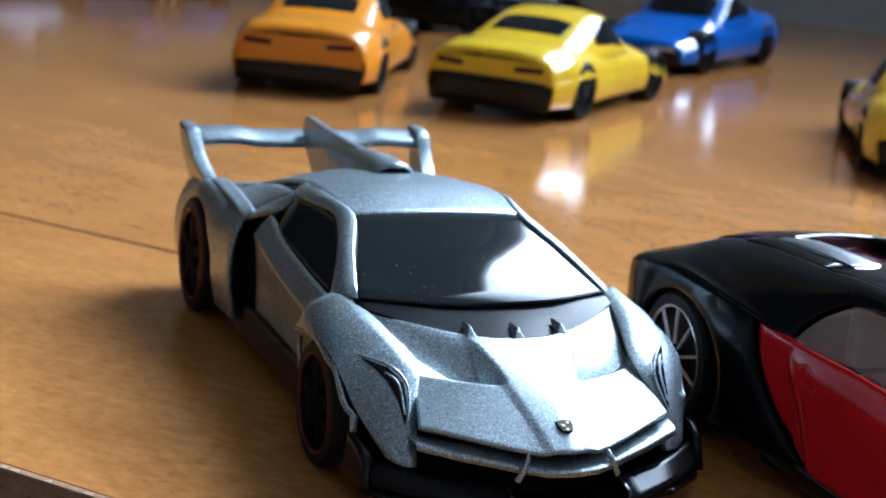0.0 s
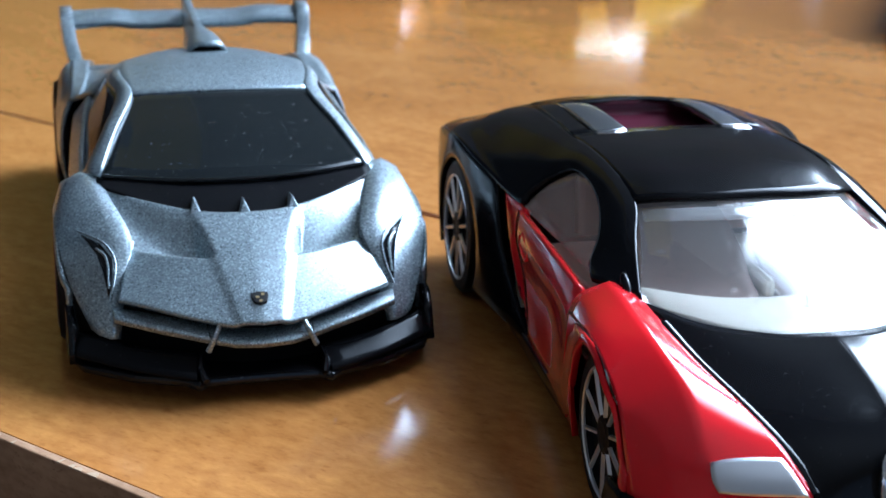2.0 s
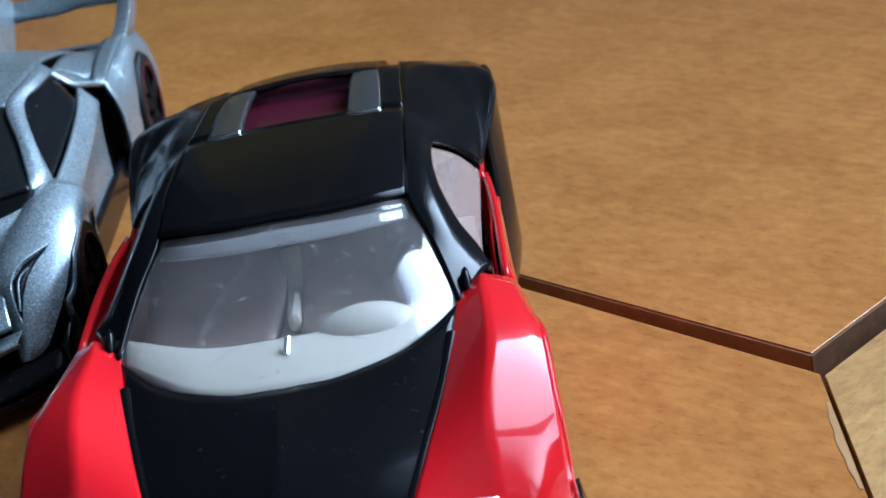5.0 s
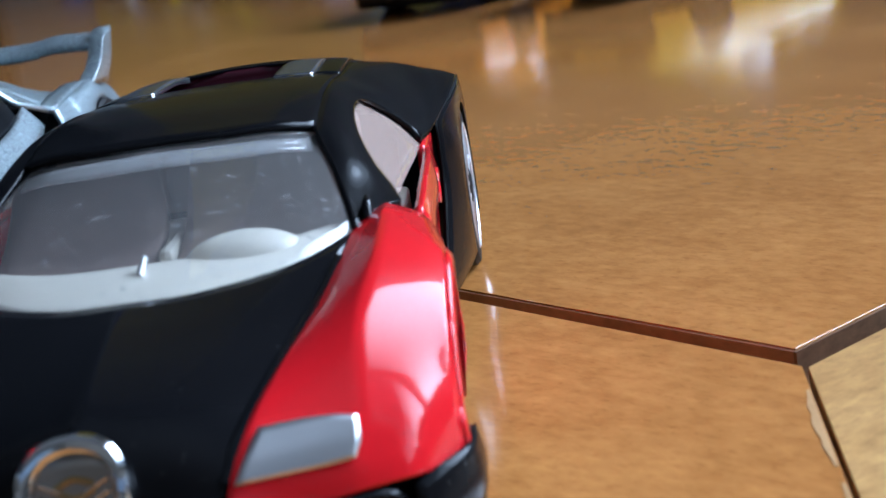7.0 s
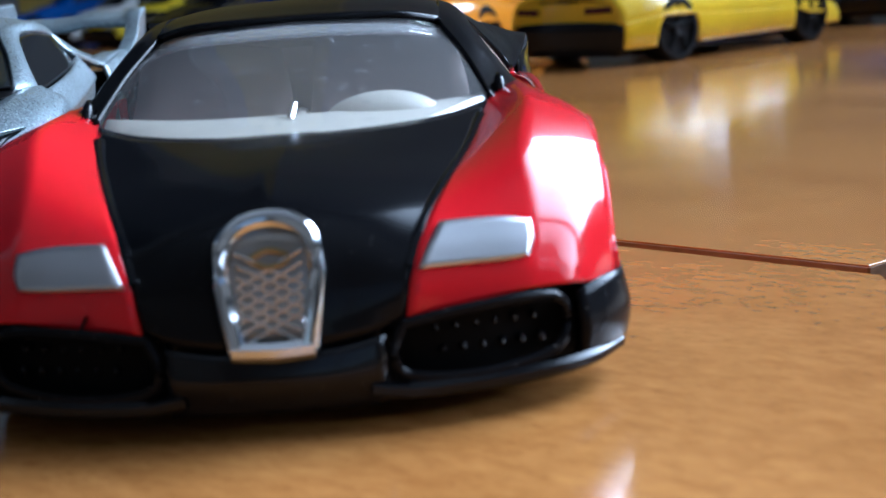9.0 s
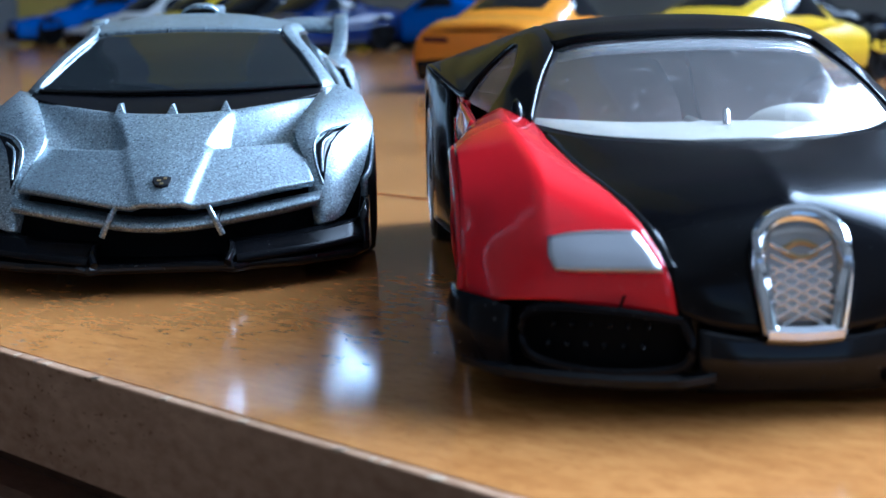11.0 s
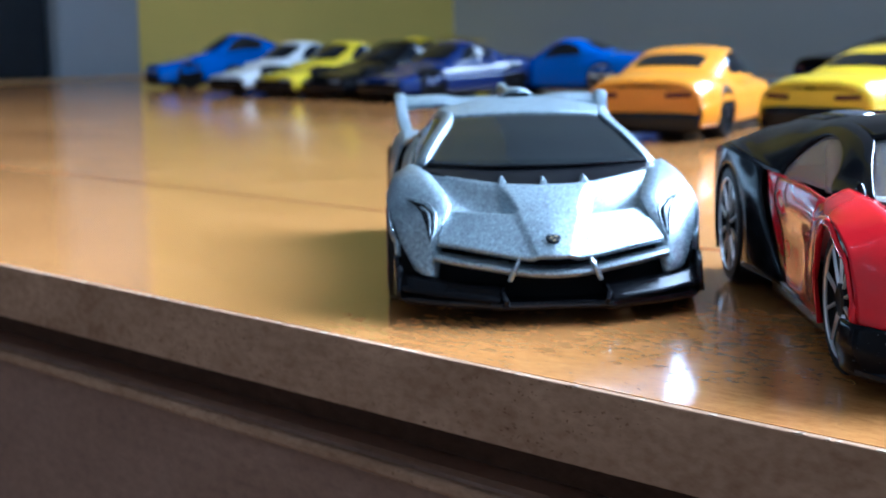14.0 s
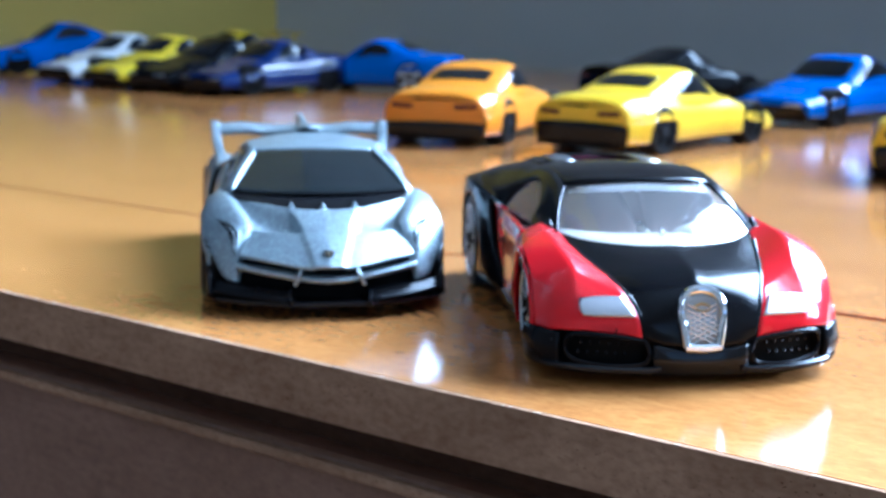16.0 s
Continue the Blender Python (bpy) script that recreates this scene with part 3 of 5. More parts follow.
# ---- the silver wedge car ----
def silver_car():
    car = root("toy_sports_car", Matrix.Translation((-0.00045, 0, TOP)) @ Matrix.Rotation(radians(1.0), 4, "Z"), "silver metal-flake toy supercar with a tall rear wing and dark windows", "toy car", "toy cars on the table")
    W = 0.5
    # bonnet: a raised spine between two front panels, with a pocket sunk behind each
    front = [(0, -36.5, 6.2), (2.6, -35.9, 6.3), (5.5, -34.55, 6.8), (8.4, -32.95, 7.5), (11.4, -31.1, 8.2)]
    rear = [(0, -24.5, 11.65), (3.2, -24.1, 11.8), (6.4, -22.6, 12.3), (9.4, -20.4, 12.9), (12.6, -17.4, 13.5)]
    step = lambda e, t: (lambda k: k * k * (3 - 2 * k))(min(1, max(0, (t - e[0]) / (e[1] - e[0]))))
    rows = []
    for k in range(73):
        v = k / 72
        row = []
        for q in range(49):
            u = q / 48
            p = curve_at(front, u).lerp(curve_at(rear, u), v)
            edge = 2.1 + 3.0 * v
            p.x -= u * 1.5 * math.sin(math.pi * v)
            lip = 0.6 - 0.22 * u
            out = step((edge - 0.7, edge + 0.25), p.x)
            depth = max(0, 1 - max(0, p.x - edge) / (10.6 - edge)) ** 0.9
            pocket = step((lip - 0.03, lip + 0.06), v) * (1 - step((0.58, 0.98), v))
            p.z += 0.5 * v ** 0.5 - 0.95 * u * u + 0.4 * math.sin(math.pi * v) + 0.28 * (1 - out) * (1 - v * 0.7) - 2.8 * out * depth * pocket
            row.append(tuple(p))
        rows.append(row)
    part("bonnet", twin(rows, 1, True), SILVER, car, wall=W)
    for s in (1, -1):
        # front wing and the blade that runs down to the splitter
        fender = [[(12.5, -15.6, 13.7), (13.9, -14.6, 13.8), (15.5, -13.6, 12.7), (16.2, -13.0, 10.5)],
                  [(11.4, -20.5, 12.7), (13.2, -19.8, 13.3), (15.4, -19.0, 12.2), (16.3, -18.5, 11.2)],
                  [(10.0, -26.0, 10.9), (12.0, -25.2, 11.5), (14.6, -23.8, 10.7), (16.1, -23.2, 10.4)],
                  [(10.9, -28.8, 8.2), (12.1, -28.7, 8.6), (13.9, -27.6, 8.1), (15.2, -26.6, 7.6)],
                  [(11.6, -31.4, 4.1), (12.3, -31.5, 4.2), (13.0, -30.9, 4.3), (13.6, -30.2, 4.6)]]
        part("front_fender", one(fender, 5, s, cross=1), SILVER, car, wall=W)
        part("front_flank", flank(-27.0, -12.2, lambda y: (lerp([(-29, 14.9), (-24, 16.0), (-13, 16.2)])(y), lerp([(-29, 5.6), (-26.2, 7.5), (-23.2, 10.3), (-18, 11.2), (-13, 10.5)])(y)), lerp([(-29, 15.0), (-22, 16.3), (-13, 15.4)]), [(-19.6, 7.2)], 3.4, s, 26, 0.3), SILVER, car, wall=W)
        part("blade_return", one([[(10.0, -26.0, 10.9), (10.9, -28.8, 8.2), (11.6, -31.4, 4.1)], [(10.4, -25.0, 9.0), (11.2, -27.4, 7.0), (12.0, -29.6, 4.1)]], 4, s), SILVER, car, wall=W)
        shape = laid_on(fender, [[(0.5, 0.58), (0.5, 0.585), (0.5, 0.59)], [(0.58, 0.4), (0.58, 0.46), (0.57, 0.52)], [(0.66, 0.27), (0.66, 0.36), (0.65, 0.44)], [(0.75, 0.25), (0.75, 0.31), (0.74, 0.37)], [(0.84, 0.3), (0.84, 0.305), (0.84, 0.31)]], 0.3, (0.4, -1, 0.5))
        lampm = part("headlight", one(shape, 4, s, True), DARKGLASS, car, "black wedge headlight", wall=0.25)
        for path in ([(0.48, 0.6), (0.57, 0.38), (0.66, 0.23), (0.76, 0.22), (0.85, 0.3)], [(0.6, 0.44), (0.67, 0.34), (0.8, 0.3)]):
            bm = bmesh.new()
            tube(bm, laid_on(fender, [path], 0.42, (0.6, -1, 0.5))[0], 0.22, 0.22, 4, s)
            part("lamp_strip", bm, SILVER, lampm)
        # silver shelf of the grille and its bracket
        part("grille_bar", one([[(12.0, -30.4, 6.5), (8.4, -31.9, 6.1), (4.4, -33.4, 5.6)], [(11.8, -31.9, 6.3), (8.2, -33.7, 5.8), (4.3, -35.5, 5.3)], [(11.8, -32.2, 5.95), (8.2, -34.0, 5.4), (4.3, -35.8, 4.95)], [(11.7, -31.2, 5.7), (8.1, -32.8, 5.15), (4.2, -34.5, 4.7)]], 3, s, True), SILVER, car, wall=0.3)
        bm = bmesh.new()
        tube(bm, [(3.4, -35.3, 6.4), (3.9, -36.0, 5.5), (4.5, -35.9, 4.2)], 0.4, 0.5, 3, s)
        part("grille_bracket", bm, SILVER, car)
    part("grille_bar", twin([[(0, -34.6, 5.35), (2.2, -34.4, 5.4), (4.3, -33.8, 5.6)], [(0, -36.6, 5.05), (2.2, -36.4, 5.1), (4.2, -35.7, 5.3)], [(0, -36.8, 4.7), (2.2, -36.6, 4.75), (4.2, -35.9, 4.95)], [(0, -35.3, 4.4), (2.2, -35.1, 4.5), (4.2, -34.5, 4.7)]], 3, True), SILVER, car, wall=0.3)
    part("grille_cavity", twin([[(0, -34.2, 6.3), (5, -32.6, 6.2), (10.8, -29.6, 6.3)], [(0, -33.6, 4.2), (5, -32.4, 4.4), (12, -29.2, 5.0)], [(0, -33.9, 1.8), (5, -32.8, 1.8), (13, -29.4, 1.8)]]), MATT, car, wall=0.6)
    # splitter
    bm = bmesh.new()
    slab(bm, mirrored([(0, -37.0), (4.6, -37.2), (5.4, -38.0), (6.6, -36.7), (10.5, -35.2), (14.6, -32.2), (15.6, -29.6), (15.6, -24), (0, -24)]), 1.5, 2.3)
    split = part("splitter", bm, PLASTIC, car, "glossy black splitter", False, 0, 0.3)
    for s in (1, -1):
        part("splitter_ramp", one([[(5.6, -37.3, 2.3), (10.5, -34.9, 2.5), (15.0, -31.5, 2.7)], [(5.2, -34.6, 3.5), (10, -32.8, 3.7), (15.0, -29.5, 4.2)]], 4, s), SATIN, split, wall=0.5)
        part("end_plate", one([[(15.3, -31.2, 2.0), (15.5, -28.6, 2.0), (15.6, -25.6, 2.0)], [(15.2, -30.4, 4.8), (15.4, -28.6, 5.6), (15.5, -26.2, 5.7)]], 3, s), PLASTIC, split, wall=0.7)
        bm = bmesh.new()
        tube(bm, [(4.9, -37.7, 2.3), (5.2, -36.6, 3.0), (5.0, -35.0, 3.4)], 0.6, 0.7, 3, s)
        part("splitter_rib", bm, PLASTIC, split)
    # badge
    bm = bmesh.new()
    slab(bm, mirrored([(0, -34.1), (0.5, -33.9), (0.72, -33.3), (0.7, -32.75), (0, -32.65)]), 0, 0.25)
    bm.transform(Matrix.Translation((0, -1.1, 8.0)) @ Matrix.Translation((0, -33.3, 0)) @ Matrix.Rotation(radians(25), 4, "X") @ Matrix.Translation((0, 33.3, 0)))
    badge = part("badge", bm, TYRE, car, "small dark shield badge with worn gold", False, 0, 0.08)
    bm = bmesh.new()
    for k, (x, y, w) in enumerate(((0, -33.8, 0.26), (-0.22, -33.35, 0.3), (0.24, -33.05, 0.26))):
        box(bm, x - w / 2, x + w / 2, y - 0.12, y + 0.12, 0.2, 0.3)
    bm.transform(Matrix.Translation((0, -1.1, 8.0)) @ Matrix.Translation((0, -33.3, 0)) @ Matrix.Rotation(radians(25), 4, "X") @ Matrix.Translation((0, 33.3, 0)))
    part("badge_print", bm, GOLD, badge, "", False)
    # cowl and windscreen
    cowl = part("cowl", twin([[(0, -24.9, 11.7), (4.7, -23.7, 11.9), (9, -20.9, 12.7), (12.6, -17.6, 13.4)], [(0, -21.8, 12.75), (4.7, -21.2, 12.8), (8.8, -19.0, 13.3), (12.5, -16.9, 13.6)], [(0, -19.2, 13.5), (4.7, -18.9, 13.5), (8.6, -17.8, 13.7), (12.4, -16.0, 13.8)]]), COWL, car, "satin black cowl", wall=0.4)
    for x in (-4.3, 0, 4.3):
        bm = bmesh.new()
        bm_y, bm_z = (-1.9, -0.35) if x == 0 else (-1.4, -0.25)
        v = [bm.verts.new((px, py + bm_y, pz + bm_z)) for px, py, pz in ((x - 0.7, -23.0, 12.3), (x + 0.7, -23.0, 12.3), (x + 0.1, -22.1, 13.6), (x - 0.1, -22.1, 13.6), (x * 0.98, -19.8, 13.6), (x, -21.5, 12.4))]
        for f in ((0, 1, 2, 3), (1, 4, 2), (0, 3, 4), (2, 4, 3), (0, 5, 1), (1, 5, 4), (0, 4, 5)):
            bm.faces.new([v[k] for k in f])
        part("cowl_fin", bm, SILVER, cowl, "", False, 0, 0.12)
    part("windscreen", twin([[(0, -19.3, 13.75), (4.5, -18.9, 13.75), (8.6, -17.9, 13.75), (12.1, -16.4, 13.9)], [(0, -11.6, 16.6), (4, -11.4, 16.5), (7.6, -10.8, 16.3), (10.4, -9.9, 16.1)], [(0, -4.1, 18.72), (3.6, -4.0, 18.64), (6.6, -3.7, 18.5), (8.5, -3.3, 18.3)]]), DUSTGLASS, car, "dusty black windscreen", wall=0.4)
    bm = bmesh.new()
    tube(bm, [(-11.9, -16.6, 14.1), (-6.0, -18.7, 14.0), (0, -19.3, 14.0), (6.0, -18.7, 14.0), (11.9, -16.6, 14.1)], 0.35, 0.35, 5)
    part("windscreen_rim", bm, PLASTIC, car)
    # roof, pillars and the sides
    roof = part("roof", twin([[(0, -4.5, 18.7), (4.6, -4.3, 18.6), (8.7, -3.6, 18.3)], [(0, 2, 19.7), (4.8, 2, 19.55), (9.4, 2.2, 18.85)], [(0, 9, 19.7), (4.8, 9, 19.4), (9.2, 9, 18.5)], [(0, 18, 17.7), (4.4, 18, 17.3), (8.4, 18, 16.3)], [(0, 30, 13.4), (4.2, 30, 13.0), (8.0, 30, 12.4)]], 5), SILVER, car, wall=W)
    part("roof_scoop", twin([[(0, 8.0, 20.75), (1.3, 8.3, 20.55), (2.4, 8.9, 19.4)], [(0, 12, 20.9), (1.2, 12, 20.6), (2.1, 12, 19.0)], [(0, 17, 20.3), (1.0, 17, 19.8), (1.7, 17, 17.7)], [(0, 24, 19.0), (0.8, 24, 18.4), (1.2, 24, 15.5)]], 4), SILVER, roof, wall=0.35)
    bm = bmesh.new()
    slab(bm, mirrored([(0, 8.35), (1.1, 8.6), (1.85, 9.1), (1.4, 10.0), (0, 10.1)]), 19.4, 20.35)
    part("scoop_mouth", bm, MATT, roof, "", False)
    bm = bmesh.new()
    fin = [(11, 20.3), (14, 20.55), (22, 20.4), (35.0, 20.6), (36.0, 19.6), (35.4, 17.2), (30, 13.6), (16, 18.0)]
    lo = [bm.verts.new((-0.55, y, z)) for y, z in fin]
    hi = [bm.verts.new((0.55, y, z)) for y, z in fin]
    for i in range(len(fin)):
        j = (i + 1) % len(fin)
        bm.faces.new((lo[i], lo[j], hi[j], hi[i]))
    bm.faces.new(hi)
    bm.faces.new(list(reversed(lo)))
    part("roof_fin", bm, SILVER, roof, "", False, 0, 0.3)
    for s in (1, -1):
        part("pillar", one([[(12.1, -16.6, 13.9), (12.9, -15.4, 13.9), (13.5, -13.6, 13.4)], [(10.4, -10.0, 16.3), (11.1, -9.6, 16.3), (11.6, -9.0, 15.9)], [(8.5, -3.8, 18.35), (9.2, -3.4, 18.35), (9.9, -2.6, 17.9)], [(9.3, 2.2, 18.95), (9.9, 2.4, 18.75), (10.5, 2.8, 18.0)], [(9.1, 9, 18.6), (9.8, 9, 18.2), (10.5, 9, 17.5)]], 4, s), SILVER, car, wall=W)
        part("side_window", one([[(13.2, -13.4, 13.3), (13.1, -6, 13.6), (12.7, 7, 14.4)], [(11.4, -9, 15.8), (11.5, -4, 16.0), (11.7, 7.4, 15.9)], [(9.8, -2.8, 17.9), (10.4, 2, 18.0), (10.5, 8.2, 17.5)]], 4, s), DARKGLASS, car, "black side window", wall=0.4)
        part("door", one([[(13.6, -13.8, 13.2), (13.5, -5, 13.7), (13.0, 4, 14.3), (12.4, 9.6, 15.2)], [(14.7, -13.4, 11.3), (14.6, -5, 11.6), (14.3, 4, 12.4), (13.9, 9.8, 13.2)], [(14.7, -13.2, 10.8), (14.5, -5, 11.0), (14.1, 4, 11.8), (13.8, 9.8, 12.6)], [(14.4, -12.6, 7.4), (13.8, -5, 7.8), (13.5, 4, 8.2), (13.5, 9.6, 8.8)], [(14.2, -12.2, 4.6), (13.6, -5, 4.6), (13.5, 4, 4.6), (13.6, 9.0, 4.6)]], 5, s, cross=5), SILVER, car, wall=W)
        part("sill", one([[(13.9, -12.4, 4.7), (13.5, -4, 4.7), (13.4, 9.2, 4.7)], [(13.7, -12.4, 1.7), (13.4, -4, 1.7), (13.3, 9.2, 1.7)]], 4, s), PLASTIC, car, "black sill", wall=0.6)
        part("quarter_panel", one([[(10.3, 8.5, 17.7), (9.4, 16, 16.4), (8.4, 26, 13.6)], [(11.4, 12, 15.8), (11.2, 18, 14.9), (11.4, 26, 13.4)], [(12.8, 13.6, 14.2), (13.0, 19, 14.2), (13.2, 26, 13.6)]], 4, s), SILVER, car, wall=W)
        part("shoulder", one([[(10.3, 8.5, 17.7), (11.4, 12, 15.8), (12.8, 13.6, 14.2)], [(11.2, 9.0, 16.3), (12.2, 11.4, 15.4), (13.5, 13.2, 14.1)], [(12.2, 9.4, 15.5), (12.9, 10.6, 15.0), (14.2, 12.8, 13.9)]], 3, s), SILVER, car, wall=W)
        part("side_intake", one([[(12.4, 9.0, 14.6), (12.4, 14.5, 14.0)], [(13.0, 9.0, 3.0), (13.0, 14.5, 3.0)]], 4, s), MATT, car, "black side intake", wall=0.6)
        fl = lambda y: (14.4 - 0.03 * (y - 12), lerp([(12, 13.9), (24, 14.6), (36, 12.6)])(y))
        part("rear_fender", flank(12.6, 36.2, fl, lerp([(12, 15.4), (24, 16.3), (36, 15.2)]), [(24.0, 6.7)], 3.0, s), SILVER, car, wall=W)
        part("haunch_top", one([[(13.2, 12.2, 14.6), (14.5, 12.6, 13.9)], [(12.4, 18, 14.6), (14.3, 18, 14.5)], [(12.0, 26, 14.4), (14.1, 26, 14.5)], [(11.4, 36, 12.4), (13.8, 36.2, 12.6)]], 4, s), SILVER, car, wall=W)
        # wing stays
        part("wing_end_plate", one([[(13.3, 27.0, 13.9), (13.6, 30.0, 13.9), (13.8, 34.0, 13.5)], [(14.0, 31.0, 16.0), (14.2, 33.0, 16.0), (14.3, 36.0, 16.0)], [(14.3, 33.4, 18.6), (14.4, 35.0, 19.1), (14.4, 38.0, 19.2)]], 4, s), SILVER, car, wall=1.5)
        # the hole's shade before the wing stay is a black oval laid on
        bm = bmesh.new()
        bmesh.ops.create_icosphere(bm, subdivisions=2, radius=1.0)
        bm.transform(Matrix.Translation((s * 13.3, 25.6, 14.45)) @ Matrix.Diagonal((0.75, 1.0, 0.3, 1)))
        part("stay_hole_patch", bm, MATT, car, "black oval standing for the dark hole before the wing stay")
        for y, rr, wx in ((-19.2, 5.5, 16.4), (24.0, 6.4, 16.3)):
            wheel(car, s * wx, y, rr, 6.0, 5, MATT, REDRIM, 1.6)
            wheel_well(car, s * 14.5, y, rr - 0.7 if y < 0 else rr + 0.3, 1.6, -0.4 if y < 0 else 0.4)
    bm = bmesh.new()
    sheet(bm, [[(-14.2, 33.4, 17.4), (-9, 33.6, 17.6), (-6, 33.8, 17.2), (0, 34.0, 17.2), (6, 33.8, 17.2), (9, 33.6, 17.6), (14.2, 33.4, 17.4)], [(-14.2, 36.8, 18.4), (-9, 37.0, 18.6), (-6, 37.2, 18.2), (0, 37.4, 18.2), (6, 37.2, 18.2), (9, 37.0, 18.6), (14.2, 36.8, 18.4)]], 3)
    part("wing_plane", bm, SILVER, car, wall=0.85)
    # floor pan, tail and inner body
    bm = bmesh.new()
    slab(bm, mirrored([(0, -30), (12.6, -28.4), (12.6, -16), (14.4, -14), (14.4, 15), (12.0, 17), (12.0, 35), (0, 36.5)]), 1.6, 5.4)
    part("chassis", bm, PLASTIC, car, "", False, 0, 0.4)
    bm = bmesh.new()
    slab(bm, mirrored([(0, -20), (10, -16), (11, 0), (9, 14), (8, 35), (0, 35.6)]), 5.4, 12.2)
    part("inner_body", bm, MATT, car, "", False, 0, 0.4)
    bm = bmesh.new()
    slab(bm, mirrored([(0, 34.8), (13.4, 34), (13.6, 36), (0, 37)]), 4.5, 12.2)
    part("tail_panel", bm, SILVER, car, "", False, 0, 0.5)
    return car


STOPS = ((-60, -60), (8, 8), (24, 28.6), (38, 42.0))
silver_car()


# ---- the black and red coupe ----
def coupe():
    m = Matrix.Translation((0.0379, -0.0431, TOP)) @ Matrix.Rotation(radians(-0.3), 4, "Z")
    car = root("toy_coupe", m, "glossy black and red two-tone toy coupe with clear windows", "toy car", "toy cars on the table")
    W = 0.5
    wheels = [(-18.0, 6.7), (24.2, 7.0)]
    part("bonnet", twin([[(0, -18.4, 12.85), (1.0, -18.3, 12.83), (4, -17.9, 12.8), (8.8, -15.6, 13.0), (12.0, -11.6, 13.4)], [(0, -22.8, 12.5), (1.0, -22.8, 12.4), (3.8, -22.6, 12.13), (7.2, -21.4, 11.85), (10.6, -19.2, 11.65)], [(0, -27.2, 11.65), (1.0, -27.2, 11.52), (3.4, -27.3, 11.15), (6.2, -26.8, 10.75), (8.9, -25.7, 10.4)], [(0, -30.6, 10.15), (1.0, -30.6, 10.0), (3.0, -30.7, 9.65), (5.4, -30.4, 9.3), (7.6, -29.6, 9.0)], [(0, -32.2, 7.1), (0.9, -32.2, 7.0), (2.6, -32.3, 6.9), (5.0, -32.1, 6.95), (6.8, -31.7, 7.2)], [(0, -32.8, 4.4), (0.8, -32.8, 4.4), (2.4, -32.8, 4.4), (4.6, -32.5, 4.7), (6.4, -32.0, 5.3)]], 5), BLACK, car, wall=W)
    for s in (1, -1):
        fender = [[(12.2, -10.6, 13.6), (14.0, -9.4, 14.3), (15.9, -8.4, 13.1), (16.6, -8.0, 11.6)],
                  [(10.7, -19.2, 11.8), (14.1, -17.6, 13.9), (16.3, -16.7, 13.2), (17.4, -16.4, 12.6)],
                  [(9.0, -25.7, 10.5), (13.2, -24.3, 11.9), (15.9, -22.8, 11.3), (17.5, -22.4, 10.7)],
                  [(7.7, -29.6, 9.1), (13.2, -28.1, 9.15), (15.6, -26.6, 8.85), (17.5, -24.6, 8.4)],
                  [(6.9, -31.7, 7.3), (12.9, -29.8, 7.15), (15.5, -28.1, 6.95), (17.5, -25.4, 6.8)],
                  [(6.5, -32.1, 5.3), (12.8, -30.3, 5.9), (15.4, -28.8, 5.7), (17.4, -25.9, 5.0)]]
        bm = one([[r[0], tuple((a + b) / 2 for a, b in zip(r[0], r[1])), r[1]] for r in fender], 6, s)
        sheet(bm, [r[1:] for r in fender], 6, s < 0)
        bmesh.ops.remove_doubles(bm, verts=bm.verts[:], dist=0.002)
        part("front_fender", bm, RED, car, "red front wing with a creased ridge", wall=W)
        bm = bmesh.new()
        tube(bm, [(11.4, -14.6, 13.0), (10.4, -19.3, 11.85), (8.7, -25.8, 10.55), (7.4, -29.7, 9.15), (6.7, -31.6, 7.6)], 0.8, 0.5, 5, s)
        part("bonnet_edge", bm, BLACK, car)
        bm = bmesh.new()
        bmesh.ops.create_icosphere(bm, subdivisions=2, radius=1.0)
        bm.transform(Matrix.Translation((s * 12.9, -9.9, 14.2)) @ Matrix.Rotation(radians(38), 4, "X") @ Matrix.Diagonal((0.4, 1.3, 0.55, 1)))
        part("mirror_stub", bm, BLACK, car)
        top = lerp([(-25.5, 7.0), (-22, 10.6), (-16.4, 12.6), (-8, 11.6)])
        part("wheel_arch", flank(-25.6, -8.0, lambda y: (lerp([(-25.5, 17.5), (-16.4, 17.4), (-8, 16.6)])(y), top(y)), lerp([(-25, 17.7), (-16, 17.9), (-8, 16.8)]), wheels, 3.0, s, 26, 0.4), RED, car, wall=W)
        part("headlight", one(laid_on(fender, [[(0.61, 0.045), (0.61, 0.142), (0.615, 0.232), (0.63, 0.323)], [(0.7, 0.026), (0.7, 0.129), (0.7, 0.232), (0.71, 0.332)], [(0.79, 0.013), (0.79, 0.129), (0.79, 0.232), (0.785, 0.323)]], 0.36, (0.3, -1, 0.4)), 4, s), LAMP_SILVER, car, "silver painted headlight", wall=0.3)
        part("door", one([[(15.6, -8.0, 13.4), (15.7, -1, 13.8), (15.6, 6, 13.8), (15.3, 11.0, 13.5)], [(16.3, -8.0, 11.8), (16.0, -1, 11.6), (15.9, 6, 11.6), (15.6, 10.9, 11.4)], [(16.6, -8.2, 8), (15.4, -1, 8), (15.2, 5, 8), (15.2, 9.6, 8)], [(16.5, -8.4, 3.2), (15.8, -1, 3.2), (15.6, 4, 3.2), (15.4, 7.2, 3.2)]], 5, s), RED, car, wall=W)
        bm = bmesh.new()
        tube(bm, [(15.95, 6.6, 11.4), (16.0, 8.6, 12.4), (15.9, 9.4, 11.2), (16.0, 7.6, 10.4), (15.95, 6.6, 11.4)], 0.3, 0.3, 4, s)
        part("door_handle_outline", bm, RED, car)
